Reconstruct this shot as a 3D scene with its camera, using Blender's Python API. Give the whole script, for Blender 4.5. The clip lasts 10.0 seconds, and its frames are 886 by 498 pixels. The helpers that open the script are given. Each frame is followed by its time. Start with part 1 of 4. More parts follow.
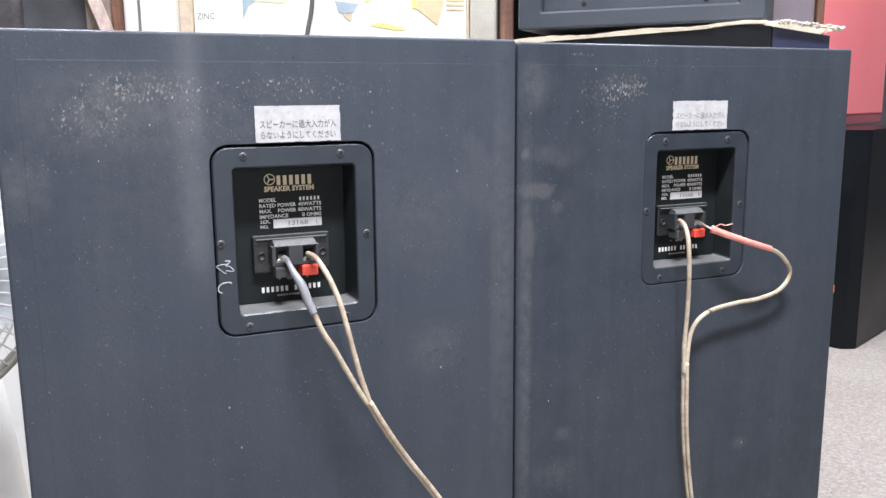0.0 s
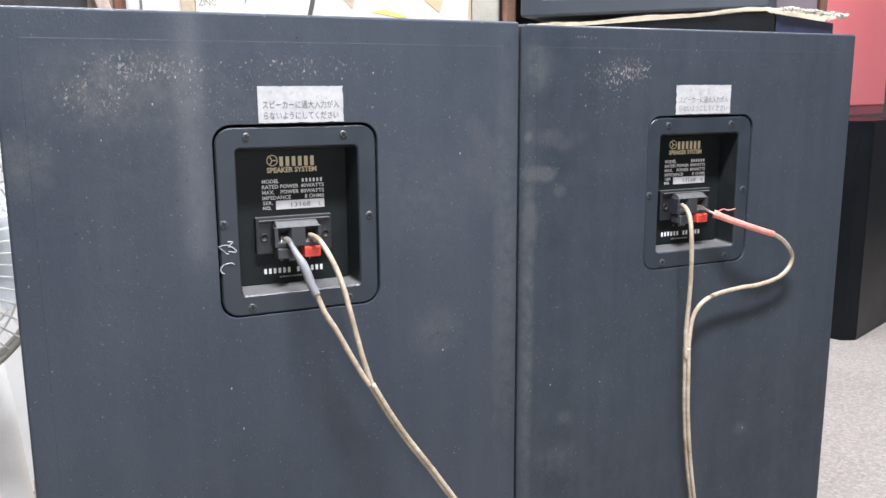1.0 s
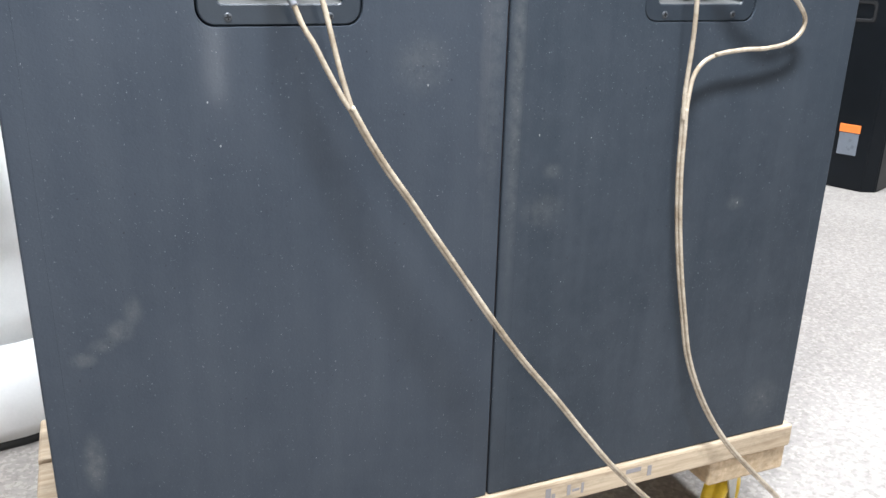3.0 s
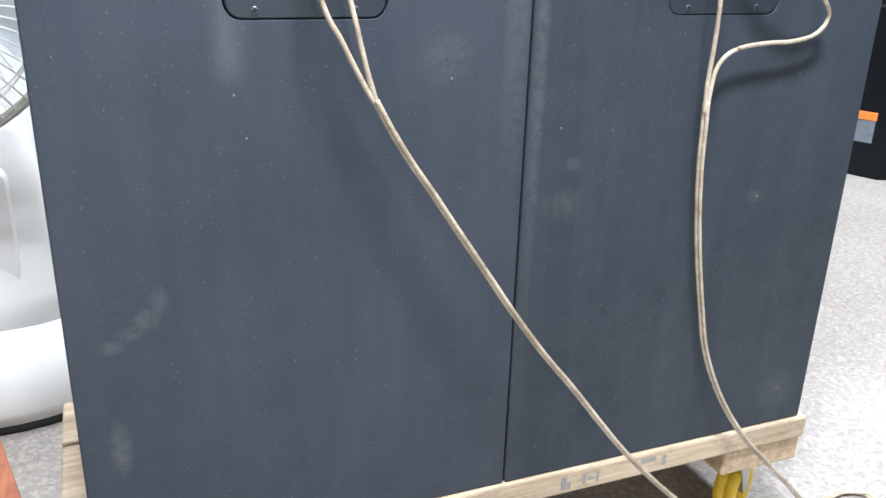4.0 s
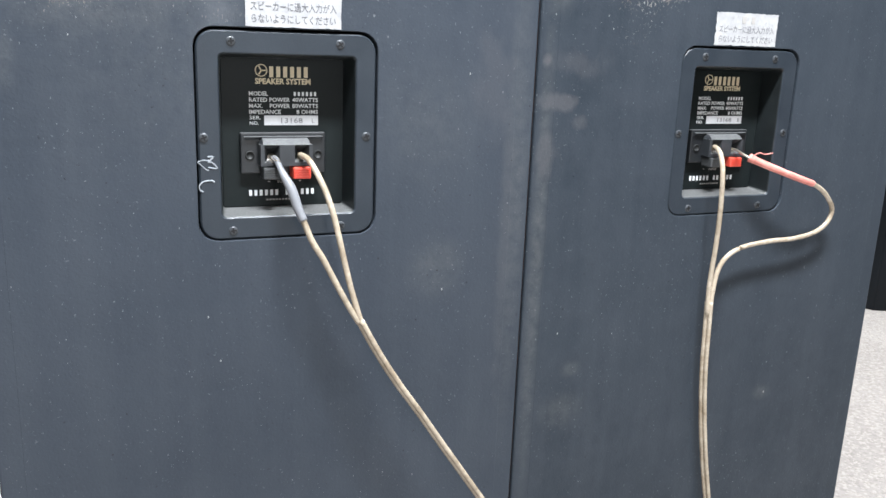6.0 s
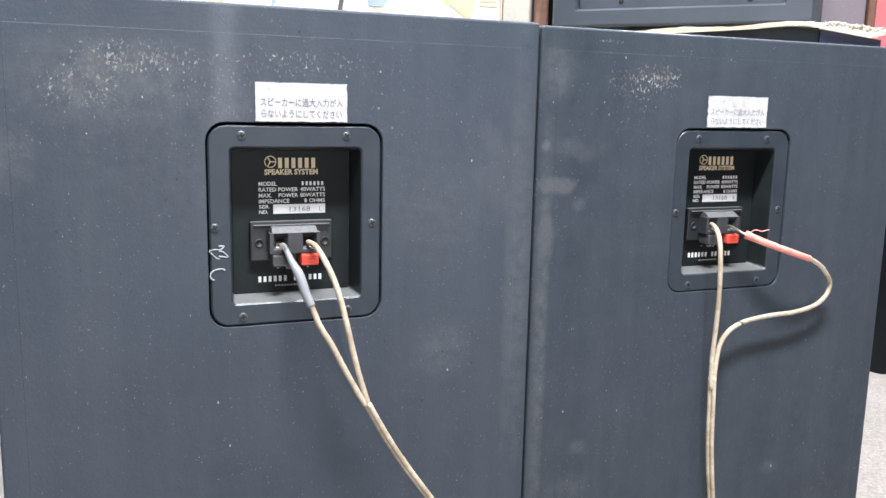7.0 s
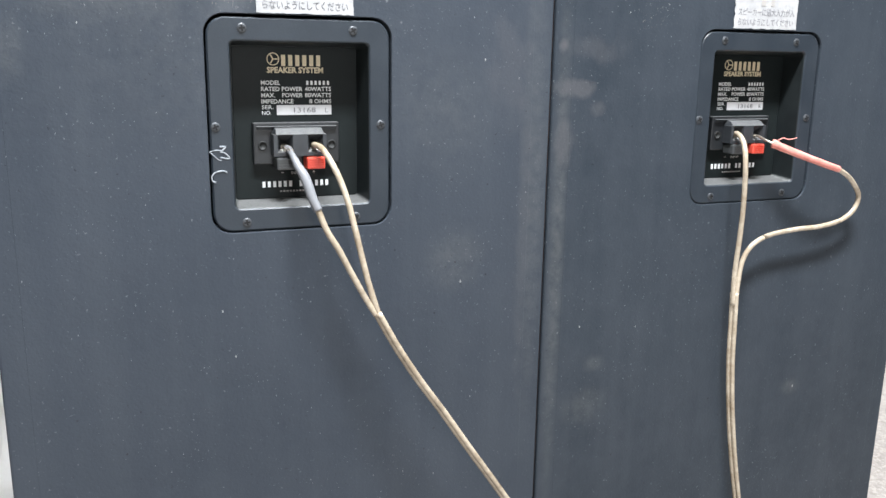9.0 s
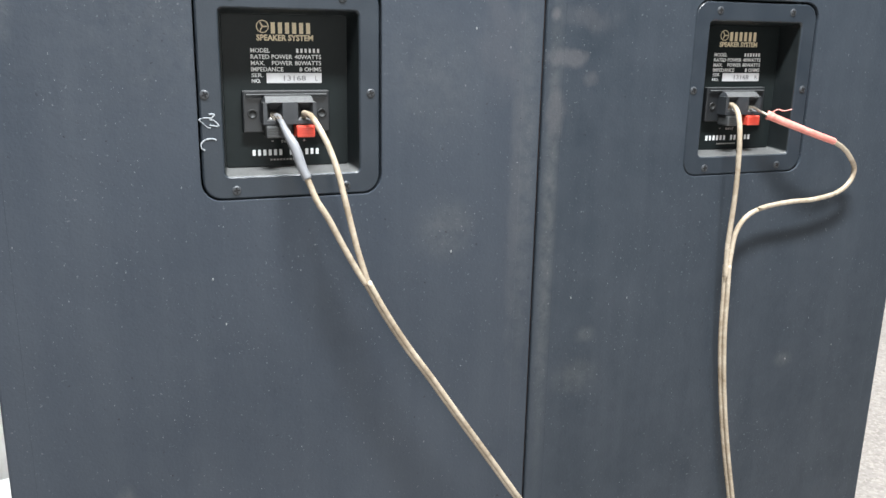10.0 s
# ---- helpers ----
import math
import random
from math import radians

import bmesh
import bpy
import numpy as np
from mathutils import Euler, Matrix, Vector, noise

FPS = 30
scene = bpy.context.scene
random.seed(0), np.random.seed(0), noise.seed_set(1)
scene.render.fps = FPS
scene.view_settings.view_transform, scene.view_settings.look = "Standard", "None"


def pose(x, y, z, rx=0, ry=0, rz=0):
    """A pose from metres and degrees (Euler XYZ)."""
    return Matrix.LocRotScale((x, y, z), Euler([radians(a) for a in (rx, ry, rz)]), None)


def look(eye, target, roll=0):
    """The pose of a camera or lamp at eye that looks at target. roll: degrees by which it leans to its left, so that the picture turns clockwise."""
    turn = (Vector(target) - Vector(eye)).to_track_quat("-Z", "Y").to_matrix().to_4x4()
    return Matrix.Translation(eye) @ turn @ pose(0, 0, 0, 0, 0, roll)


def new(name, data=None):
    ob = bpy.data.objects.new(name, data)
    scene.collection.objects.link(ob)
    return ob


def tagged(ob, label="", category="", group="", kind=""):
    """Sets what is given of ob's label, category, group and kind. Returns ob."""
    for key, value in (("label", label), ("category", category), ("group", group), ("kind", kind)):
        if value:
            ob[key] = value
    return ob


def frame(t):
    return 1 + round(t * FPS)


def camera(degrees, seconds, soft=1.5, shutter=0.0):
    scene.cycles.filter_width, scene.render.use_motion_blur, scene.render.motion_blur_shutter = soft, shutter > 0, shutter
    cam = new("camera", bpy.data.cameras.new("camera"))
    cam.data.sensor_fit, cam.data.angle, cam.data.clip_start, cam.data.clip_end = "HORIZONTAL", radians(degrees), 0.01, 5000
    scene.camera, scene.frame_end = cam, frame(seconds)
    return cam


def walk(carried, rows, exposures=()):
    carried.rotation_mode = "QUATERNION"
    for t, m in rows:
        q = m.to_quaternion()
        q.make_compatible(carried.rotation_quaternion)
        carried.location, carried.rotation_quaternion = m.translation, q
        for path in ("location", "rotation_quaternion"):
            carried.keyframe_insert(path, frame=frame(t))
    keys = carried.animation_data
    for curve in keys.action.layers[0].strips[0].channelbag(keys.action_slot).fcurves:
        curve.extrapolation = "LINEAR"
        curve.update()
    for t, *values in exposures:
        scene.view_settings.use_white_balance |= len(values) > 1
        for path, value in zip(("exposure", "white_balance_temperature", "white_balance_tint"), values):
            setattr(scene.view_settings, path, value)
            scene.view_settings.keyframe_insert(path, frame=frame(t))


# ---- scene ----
cam = camera(55.6, 10.0)
PATH = [
    (0, (-0.329, -0.572, 0.7305), (0.492, 1.217, 0.376), -0.5),
    (0.5, (-0.329, -0.568, 0.725), (0.494, 1.218, 0.365), -0.6),
    (1, (-0.331, -0.572, 0.723), (0.488, 1.214, 0.351), -0.3),
    (1.3, (-0.3315, -0.573, 0.697), (0.4845, 1.214, 0.321), 0.1),
    (1.5, (-0.333, -0.572, 0.689), (0.486, 1.211, 0.302), 0.5),
    (1.7, (-0.328, -0.579, 0.671), (0.481, 1.203, 0.25), 0.8),
    (2, (-0.325, -0.583, 0.657), (0.487, 1.182, 0.181), 1.3),
    (2.5, (-0.309, -0.597, 0.631), (0.452, 1.159, 0.051), 1.5),
    (2.7, (-0.307, -0.596, 0.619), (0.445, 1.152, 0.002), 1.4),
    (3.8, (-0.311, -0.594, 0.618), (0.406, 1.126, -0.108), 1.5),
    (4, (-0.317, -0.593, 0.628), (0.397, 1.137, -0.079), 1.7),
    (4.1, (-0.321, -0.587, 0.634), (0.402, 1.141, -0.068), 2.1),
    (4.2, (-0.323, -0.583, 0.638), (0.405, 1.149, -0.048), 2.2),
    (4.5, (-0.32, -0.585, 0.653), (0.402, 1.163, 0.002), 2.5),
    (5, (-0.316, -0.575, 0.673), (0.414, 1.189, 0.079), 2.3),
    (5.5, (-0.309, -0.537, 0.690), (0.450, 1.224, 0.120), 2.4),
    (6, (-0.293, -0.534, 0.699), (0.456, 1.255, 0.212), 2.2),
    (6.2, (-0.291, -0.542, 0.703), (0.431, 1.271, 0.254), 2.0),
    (7.3, (-0.299, -0.544, 0.714), (0.454, 1.282, 0.398), 1.1),
    (7.5, (-0.298, -0.544, 0.713), (0.444, 1.287, 0.400), 1.0),
    (8, (-0.296, -0.537, 0.704), (0.439, 1.294, 0.373), 0.8),
    (8.5, (-0.292, -0.531, 0.693), (0.439, 1.289, 0.303), 0.9),
    (9, (-0.292, -0.525, 0.678), (0.430, 1.286, 0.230), 0.9),
    (9.5, (-0.286, -0.528, 0.675), (0.432, 1.275, 0.193), 1.2),
    (10, (-0.282, -0.531, 0.674), (0.420, 1.273, 0.171), 1.1),
]
EXPOSURES = [(0.0, -0.17, 6680, 17), (1.0, -0.19, 6700, 16), (2.0, -0.22, 6800, 14), (2.5, 0.09, 6650, 11), (4.0, 0.10, 6380, 11), (4.5, 0.10, 6420, 11), (6.0, 0.06, 6580, 11), (7.5, 0.15, 6720, 14), (8.0, 0.15, 6680, 13), (9.0, 0.07, 6720, 11), (10.0, 0.07, 6800, 10)]
walk(cam, [(t, look(eye, target, roll)) for t, eye, target, roll in PATH], EXPOSURES)

# ---- light: unseen overhead lamps, assumed for the shop ----
world = bpy.data.worlds.new("world")
world.use_nodes = True
world.node_tree.nodes["Background"].inputs[0].default_value = (0.9, 0.95, 1.0, 1)
world.node_tree.nodes["Background"].inputs[1].default_value = 0.05
scene.world = world


def tube_light(x, y, z, length, width, watts, turn=0.0, tint=(0.93, 1.0, 1.07)):
    lamp = bpy.data.lights.new("overhead_lamp", "AREA")
    lamp.shape, lamp.size, lamp.size_y, lamp.energy, lamp.color = "RECTANGLE", width, length, watts, tint
    ob = new("overhead_lamp", lamp)
    ob.matrix_world = pose(x, y, z, 0, 0, turn)
    return ob


# main lamp, hung far below the ceiling to steepen the falloff
tube_light(-0.12, -0.45, 1.75, 0.6, 0.12, 62, 90)
tube_light(1.7, -1.3, 2.7, 1.2, 0.30, 14)
tube_light(1.5, 0.6, 2.7, 1.2, 0.30, 125)
# added lamp that brightens the fan and the carton
tube_light(-0.3, 0.6, 2.6, 1.2, 0.30, 82)
# daylight in the narrow gap of the door behind
gap = bpy.data.lights.new("door_gap_light", "AREA")
gap.shape, gap.size, gap.size_y, gap.energy, gap.color = "RECTANGLE", 0.06, 2.0, 15, (0.93, 0.97, 1.0)
new("door_gap_light", gap).matrix_world = pose(0.19, -3.04, 1.02, 90, 0, 0)


# ---- materials ----
def ramp(nt, source, lo, hi):
    n = nt.nodes.new("ShaderNodeMapRange")
    n.inputs[1].default_value, n.inputs[2].default_value = lo, hi
    nt.links.new(source, n.inputs[0])
    return n.outputs[0]


def mixc(nt, fac, a, b):
    n = nt.nodes.new("ShaderNodeMix")
    n.data_type = "RGBA"
    for sock, v in ((n.inputs[0], fac), (n.inputs[6], a), (n.inputs[7], b)):
        if isinstance(v, (int, float)):
            sock.default_value = v
        elif isinstance(v, tuple):
            sock.default_value = (*v, 1)
        else:
            nt.links.new(v, sock)
    return n.outputs[2]


def calc(nt, op, a, b=0.0):
    n = nt.nodes.new("ShaderNodeMath")
    n.operation = op
    for sock, v in zip(n.inputs, (a, b)):
        if isinstance(v, (int, float)):
            sock.default_value = v
        else:
            nt.links.new(v, sock)
    return n.outputs[0]


def coords(nt, scale=(1, 1, 1), shift=(0, 0, 0), turn=(0, 0, 0)):
    tc = nt.nodes.new("ShaderNodeTexCoord")
    mp = nt.nodes.new("ShaderNodeMapping")
    mp.inputs["Scale"].default_value, mp.inputs["Location"].default_value = scale, shift
    mp.inputs["Rotation"].default_value = turn
    nt.links.new(tc.outputs["Object"], mp.inputs[0])
    return mp.outputs[0]


def fuzz(nt, vec, scale, detail=4.0, rough=0.55):
    n = nt.nodes.new("ShaderNodeTexNoise")
    n.inputs["Scale"].default_value, n.inputs["Detail"].default_value, n.inputs["Roughness"].default_value = scale, detail, rough
    nt.links.new(vec, n.inputs["Vector"])
    return n.outputs[0]


def start_material(name, rough=0.5, metal=0.0, spec=0.5):
    m = bpy.data.materials.new(name)
    m.use_nodes = True
    b = m.node_tree.nodes["Principled BSDF"]
    b.inputs["Roughness"].default_value, b.inputs["Metallic"].default_value = rough, metal
    b.inputs["Specular IOR Level"].default_value = spec
    return m, m.node_tree, b


def bumped(nt, b, height, strength, distance=0.001):
    n = nt.nodes.new("ShaderNodeBump")
    n.inputs["Strength"].default_value, n.inputs["Distance"].default_value = strength, distance
    nt.links.new(height, n.inputs["Height"])
    nt.links.new(n.outputs[0], b.inputs["Normal"])


def surface(name, c1, c2, scale=20.0, rough=0.5, metal=0.0, stretch=(1, 1, 1), bump=0.15, spec=0.5, grain=300.0, dirt=0.0):
    """A surface whose colour wanders between c1 and c2 at two scales, with fine relief."""
    m, nt, b = start_material(name, rough, metal, spec)
    v = coords(nt, stretch)
    big, fine = fuzz(nt, v, scale), fuzz(nt, v, grain, 3.0)
    mixed = calc(nt, "ADD", calc(nt, "MULTIPLY", big, 0.7), calc(nt, "MULTIPLY", fine, 0.3))
    col = mixc(nt, ramp(nt, mixed, 0.35, 0.65), c1, c2)
    if dirt:
        d = calc(nt, "MULTIPLY", ramp(nt, fuzz(nt, v, scale * 2.3, 6.0, 0.7), 0.55, 0.75), dirt)
        col = mixc(nt, d, col, tuple(0.3 * c for c in c1))
    nt.links.new(col, b.inputs["Base Color"])
    r = nt.nodes.new("ShaderNodeMapRange")
    r.inputs[3].default_value, r.inputs[4].default_value = max(0.05, rough - 0.1), min(1.0, rough + 0.12)
    nt.links.new(big, r.inputs[0])
    nt.links.new(r.outputs[0], b.inputs["Roughness"])
    bumped(nt, b, fine, bump)
    return m


def blob(nt, x, z, rx, rz, edge=0.6):
    """A soft oval, 1 in its middle, on the upright back of a speaker."""
    v = coords(nt, (1 / rx, 0, 1 / rz), (-x / rx, 0, -z / rz))
    n = nt.nodes.new("ShaderNodeVectorMath")
    n.operation = "LENGTH"
    nt.links.new(v, n.inputs[0])
    m = nt.nodes.new("ShaderNodeMapRange")
    m.interpolation_type = "SMOOTHSTEP"
    m.inputs[1].default_value, m.inputs[2].default_value = 1.0, 1.0 - edge
    nt.links.new(n.outputs["Value"], m.inputs[0])
    return m.outputs[0]


def worn_black_paint(name, chips, smudges_and_light, rubs, dots, shift, low, high):
    """Satin black paint over particle board: clouds, fine flecks, patches of chipped paint, pale smudging, painted-in
    brightness.
    """
    m, nt, b = start_material(name, 0.5, 0.0, 0.15)
    v = coords(nt, (1, 1, 1), shift)
    tall = coords(nt, (1, 1, 0.08), shift)
    cloud = ramp(nt, fuzz(nt, v, 5.0, 5.0), 0.35, 0.68)
    streak = ramp(nt, fuzz(nt, tall, 45.0, 3.0), 0.4, 0.75)
    col = mixc(nt, cloud, low, high)
    col = mixc(nt, calc(nt, "MULTIPLY", streak, 0.28), col, (0.066, 0.076, 0.09))
    grit = fuzz(nt, v, 520.0, 2.0)
    mott = ramp(nt, fuzz(nt, v, 42.0, 5.0, 0.65), 0.36, 0.66)
    col = mixc(nt, calc(nt, "MULTIPLY", mott, 0.35), col, (0.052, 0.061, 0.075))
    specks = calc(nt, "MULTIPLY", ramp(nt, fuzz(nt, v, 400.0, 2.5), 0.655, 0.72), ramp(nt, fuzz(nt, v, 22.0, 3.0), 0.43, 0.64))
    col = mixc(nt, calc(nt, "MULTIPLY", specks, 0.40), col, (0.26, 0.27, 0.28))
    for x, z, rx, rz, amount in smudges_and_light:
        f = calc(nt, "MULTIPLY", blob(nt, x, z, rx, rz, 0.9), ramp(nt, fuzz(nt, v, 90.0, 6.0, 0.7), 0.3, 0.75))
        col = mixc(nt, calc(nt, "MULTIPLY", f, amount), col, (0.19, 0.19, 0.18))
    for x, z, rx, rz, amount in rubs:
        ragged = calc(nt, "MULTIPLY", calc(nt, "SUBTRACT", fuzz(nt, coords(nt, (1, 1, 0.6), shift), 75.0, 5.0, 0.6), 0.5), 2.6)
        f = calc(nt, "MULTIPLY", ramp(nt, calc(nt, "ADD", blob(nt, x, z, rx * 1.25, rz * 1.25, 0.95), ragged), 0.15, 0.85), blob(nt, x, z, rx * 1.5, rz * 1.5, 0.5))
        col = mixc(nt, calc(nt, "MULTIPLY", f, amount), col, (0.115, 0.112, 0.118))
    dashes = ramp(nt, fuzz(nt, coords(nt, (1, 1, 0.55), shift, (0, 0.6, 0)), 620.0, 2.0), 0.695, 0.745)
    dashes = calc(nt, "MULTIPLY", dashes, ramp(nt, fuzz(nt, v, 35.0, 3.0), 0.40, 0.6))
    col = mixc(nt, calc(nt, "MULTIPLY", dashes, 0.6), col, (0.30, 0.31, 0.32))
    pits = calc(nt, "MULTIPLY", ramp(nt, fuzz(nt, v, 260.0, 2.0), 0.31, 0.25), ramp(nt, fuzz(nt, v, 14.0, 3.0), 0.45, 0.6))
    col = mixc(nt, calc(nt, "MULTIPLY", pits, 0.7), col, (0.010, 0.011, 0.013))
    flake = fuzz(nt, coords(nt, (1, 1, 0.6), shift, (0, 0.5, 0)), 560.0, 4.0, 0.65)
    for x, z, rx, rz, lo in chips:
        mask = blob(nt, x, z, rx, rz, 0.85)
        f = ramp(nt, calc(nt, "ADD", flake, calc(nt, "MULTIPLY", mask, 0.22)), lo, lo + 0.06)
        f = calc(nt, "MULTIPLY", f, calc(nt, "GREATER_THAN", mask, 0.02))
        col = mixc(nt, calc(nt, "MULTIPLY", f, 0.45), col, mixc(nt, ramp(nt, fuzz(nt, v, 60.0), 0.4, 0.6), (0.15, 0.12, 0.10), (0.38, 0.36, 0.34)))
    for x, z, r in dots:
        f = ramp(nt, calc(nt, "ADD", blob(nt, x, z, r * 0.5, r * 0.9, 0.7), calc(nt, "MULTIPLY", grit, 0.5)), 0.6, 0.75)
        f = calc(nt, "MULTIPLY", f, calc(nt, "GREATER_THAN", blob(nt, x, z, r * 0.8, r * 1.3, 0.7), 0.05))
        col = mixc(nt, calc(nt, "MULTIPLY", f, 0.75), col, (0.34, 0.35, 0.34))
    nt.links.new(col, b.inputs["Base Color"])
    b.inputs["Coat Weight"].default_value, b.inputs["Coat Roughness"].default_value = 0.09, 0.09
    r = nt.nodes.new("ShaderNodeMapRange")
    r.inputs[3].default_value, r.inputs[4].default_value = 0.45, 0.62
    nt.links.new(fuzz(nt, v, 30.0), r.inputs[0])
    nt.links.new(r.outputs[0], b.inputs["Roughness"])
    bumped(nt, b, calc(nt, "ADD", calc(nt, "MULTIPLY", grit, 0.9), mott), 0.24, 0.0009)
    return m


def terrazzo(name):
    """Pale trodden floor of small stone chips in cement."""
    m, nt, b = start_material(name, 0.55)
    v = coords(nt)
    vo = nt.nodes.new("ShaderNodeTexVoronoi")
    vo.inputs["Scale"].default_value = 210.0
    nt.links.new(v, vo.inputs["Vector"])
    bw = nt.nodes.new("ShaderNodeSeparateColor")
    nt.links.new(vo.outputs["Color"], bw.inputs[0])
    col = mixc(nt, ramp(nt, fuzz(nt, v, 3.0, 5.0), 0.3, 0.7), (0.28, 0.256, 0.236), (0.35, 0.322, 0.298))
    col = mixc(nt, calc(nt, "MULTIPLY", calc(nt, "GREATER_THAN", bw.outputs[0], 0.80), 0.35), col, (0.20, 0.18, 0.16))
    col = mixc(nt, calc(nt, "MULTIPLY", calc(nt, "GREATER_THAN", bw.outputs[1], 0.70), 0.40), col, (0.52, 0.47, 0.42))
    col = mixc(nt, calc(nt, "MULTIPLY", ramp(nt, fuzz(nt, v, 85.0, 6.0, 0.75), 0.52, 0.64), 0.75), col, (0.20, 0.18, 0.16))
    col = mixc(nt, calc(nt, "MULTIPLY", ramp(nt, fuzz(nt, v, 18.0, 5.0, 0.7), 0.5, 0.75), 0.35), col, (0.26, 0.24, 0.215))
    nt.links.new(col, b.inputs["Base Color"])
    bumped(nt, b, fuzz(nt, v, 160.0, 4.0), 0.25, 0.0015)
    return m


def grained_wood(name, c1, c2, rough=0.6, along="x"):
    """Sawn wood with grain along one axis and a few darker bands."""
    m, nt, b = start_material(name, rough)
    st = {"x": (0.06, 1, 1), "y": (1, 0.06, 1), "z": (1, 1, 0.06)}[along]
    v = coords(nt, st)
    g = fuzz(nt, v, 140.0, 5.0, 0.65)
    col = mixc(nt, ramp(nt, g, 0.36, 0.66), c1, c2)
    col = mixc(nt, calc(nt, "MULTIPLY", ramp(nt, fuzz(nt, v, 34.0, 4.0), 0.55, 0.7), 0.4), col, tuple(0.55 * c for c in c1))
    grime = ramp(nt, fuzz(nt, coords(nt, (0.5, 1, 1)), 28.0, 6.0, 0.7), 0.5, 0.72)
    col = mixc(nt, calc(nt, "MULTIPLY", grime, 0.6), col, tuple(0.4 * c for c in c1))
    nt.links.new(col, b.inputs["Base Color"])
    bumped(nt, b, g, 0.25, 0.0008)
    return m


def plain(name, c, rough=0.5, metal=0.0, spec=0.5):
    return surface(name, tuple(0.9 * x for x in c), tuple(min(1, 1.08 * x) for x in c), 30.0, rough, metal, (1, 1, 1), 0.06, spec)


def top_lit(name, c1, c2, rough, spec, top_light):
    """Dark plastic whose upward faces are painted paler, as if lit from above."""
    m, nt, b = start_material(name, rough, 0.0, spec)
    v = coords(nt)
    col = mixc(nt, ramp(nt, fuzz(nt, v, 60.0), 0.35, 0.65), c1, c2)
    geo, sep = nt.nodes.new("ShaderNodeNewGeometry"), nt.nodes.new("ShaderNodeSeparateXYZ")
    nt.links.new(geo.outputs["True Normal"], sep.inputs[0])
    # colour lift by upward normal stands in for overhead light
    facing_up = calc(nt, "MULTIPLY", ramp(nt, sep.outputs[2], 0.35, 0.8), ramp(nt, fuzz(nt, v, 700.0, 4.0, 0.6), 0.0, 0.6))
    col = mixc(nt, calc(nt, "MULTIPLY", facing_up, top_light), col, (0.24, 0.24, 0.235))
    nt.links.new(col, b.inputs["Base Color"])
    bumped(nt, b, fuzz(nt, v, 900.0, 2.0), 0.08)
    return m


M_FLOOR = terrazzo("floor_terrazzo")
M_WALL = surface("wall_paint", (0.30, 0.30, 0.31), (0.36, 0.36, 0.37), 4.0, 0.8)
# unseen walls, toned pale and dark to shape reflections on the cabinets
M_WALL_PALE = surface("pale_wall_for_reflection", (0.40, 0.40, 0.40), (0.47, 0.47, 0.47), 4.0, 0.8)
M_WALL_DARK = surface("dark_wall_for_reflection", (0.10, 0.10, 0.105), (0.14, 0.14, 0.145), 4.0, 0.8)
M_CEILING = surface("ceiling_paint", (0.62, 0.62, 0.61), (0.68, 0.68, 0.67), 4.0, 0.8)
M_SHELL = surface("black_shell", (0.028, 0.036, 0.048), (0.042, 0.050, 0.064), 9.0, 0.5, bump=0.12, grain=500.0)
# base tone raised above the right cabinet's to paint in stronger light
M_LEFT = worn_black_paint("worn_black_a_lit",
    chips=[(-0.090, 0.598, 0.080, 0.022, 0.745), (-0.122, 0.580, 0.050, 0.030, 0.755), (0.01, 0.598, 0.12, 0.022, 0.79), (-0.02, 0.58, 0.17, 0.06, 0.825)],
    # the last, broad oval paints the upper panel brighter, as light does
    smudges_and_light=[(-0.148, 0.198, 0.013, 0.008, 0.45), (-0.135, 0.207, 0.014, 0.008, 0.35), (-0.122, 0.217, 0.013, 0.011, 0.5), (-0.112, 0.231, 0.009, 0.015, 0.4), (-0.150, 0.112, 0.011, 0.032, 0.5), (0.108, 0.40, 0.03, 0.03, 0.25), (-0.11, 0.585, 0.075, 0.04, 0.35), (0.168, 0.45, 0.014, 0.26, 0.25), (-0.165, 0.54, 0.02, 0.03, 0.3), (0.10, 0.5, 0.05, 0.06, 0.15), (-0.04, 0.55, 0.17, 0.12, 0.12)],
    rubs=[(0.160, 0.43, 0.006, 0.16, 0.14), (0.145, 0.53, 0.018, 0.05, 0.18)],
    dots=[(-0.050, 0.378, 0.0014), (-0.043, 0.347, 0.0014), (0.128, 0.536, 0.0014), (0.113, 0.384, 0.0016), (-0.122, 0.553, 0.0010), (-0.09, 0.575, 0.0012), (0.01, 0.596, 0.0013), (0.06, 0.595, 0.0013), (-0.075, 0.592, 0.0014)], shift=(0, 0, 0), low=(0.0340, 0.043, 0.0565), high=(0.0475, 0.0575, 0.0725))
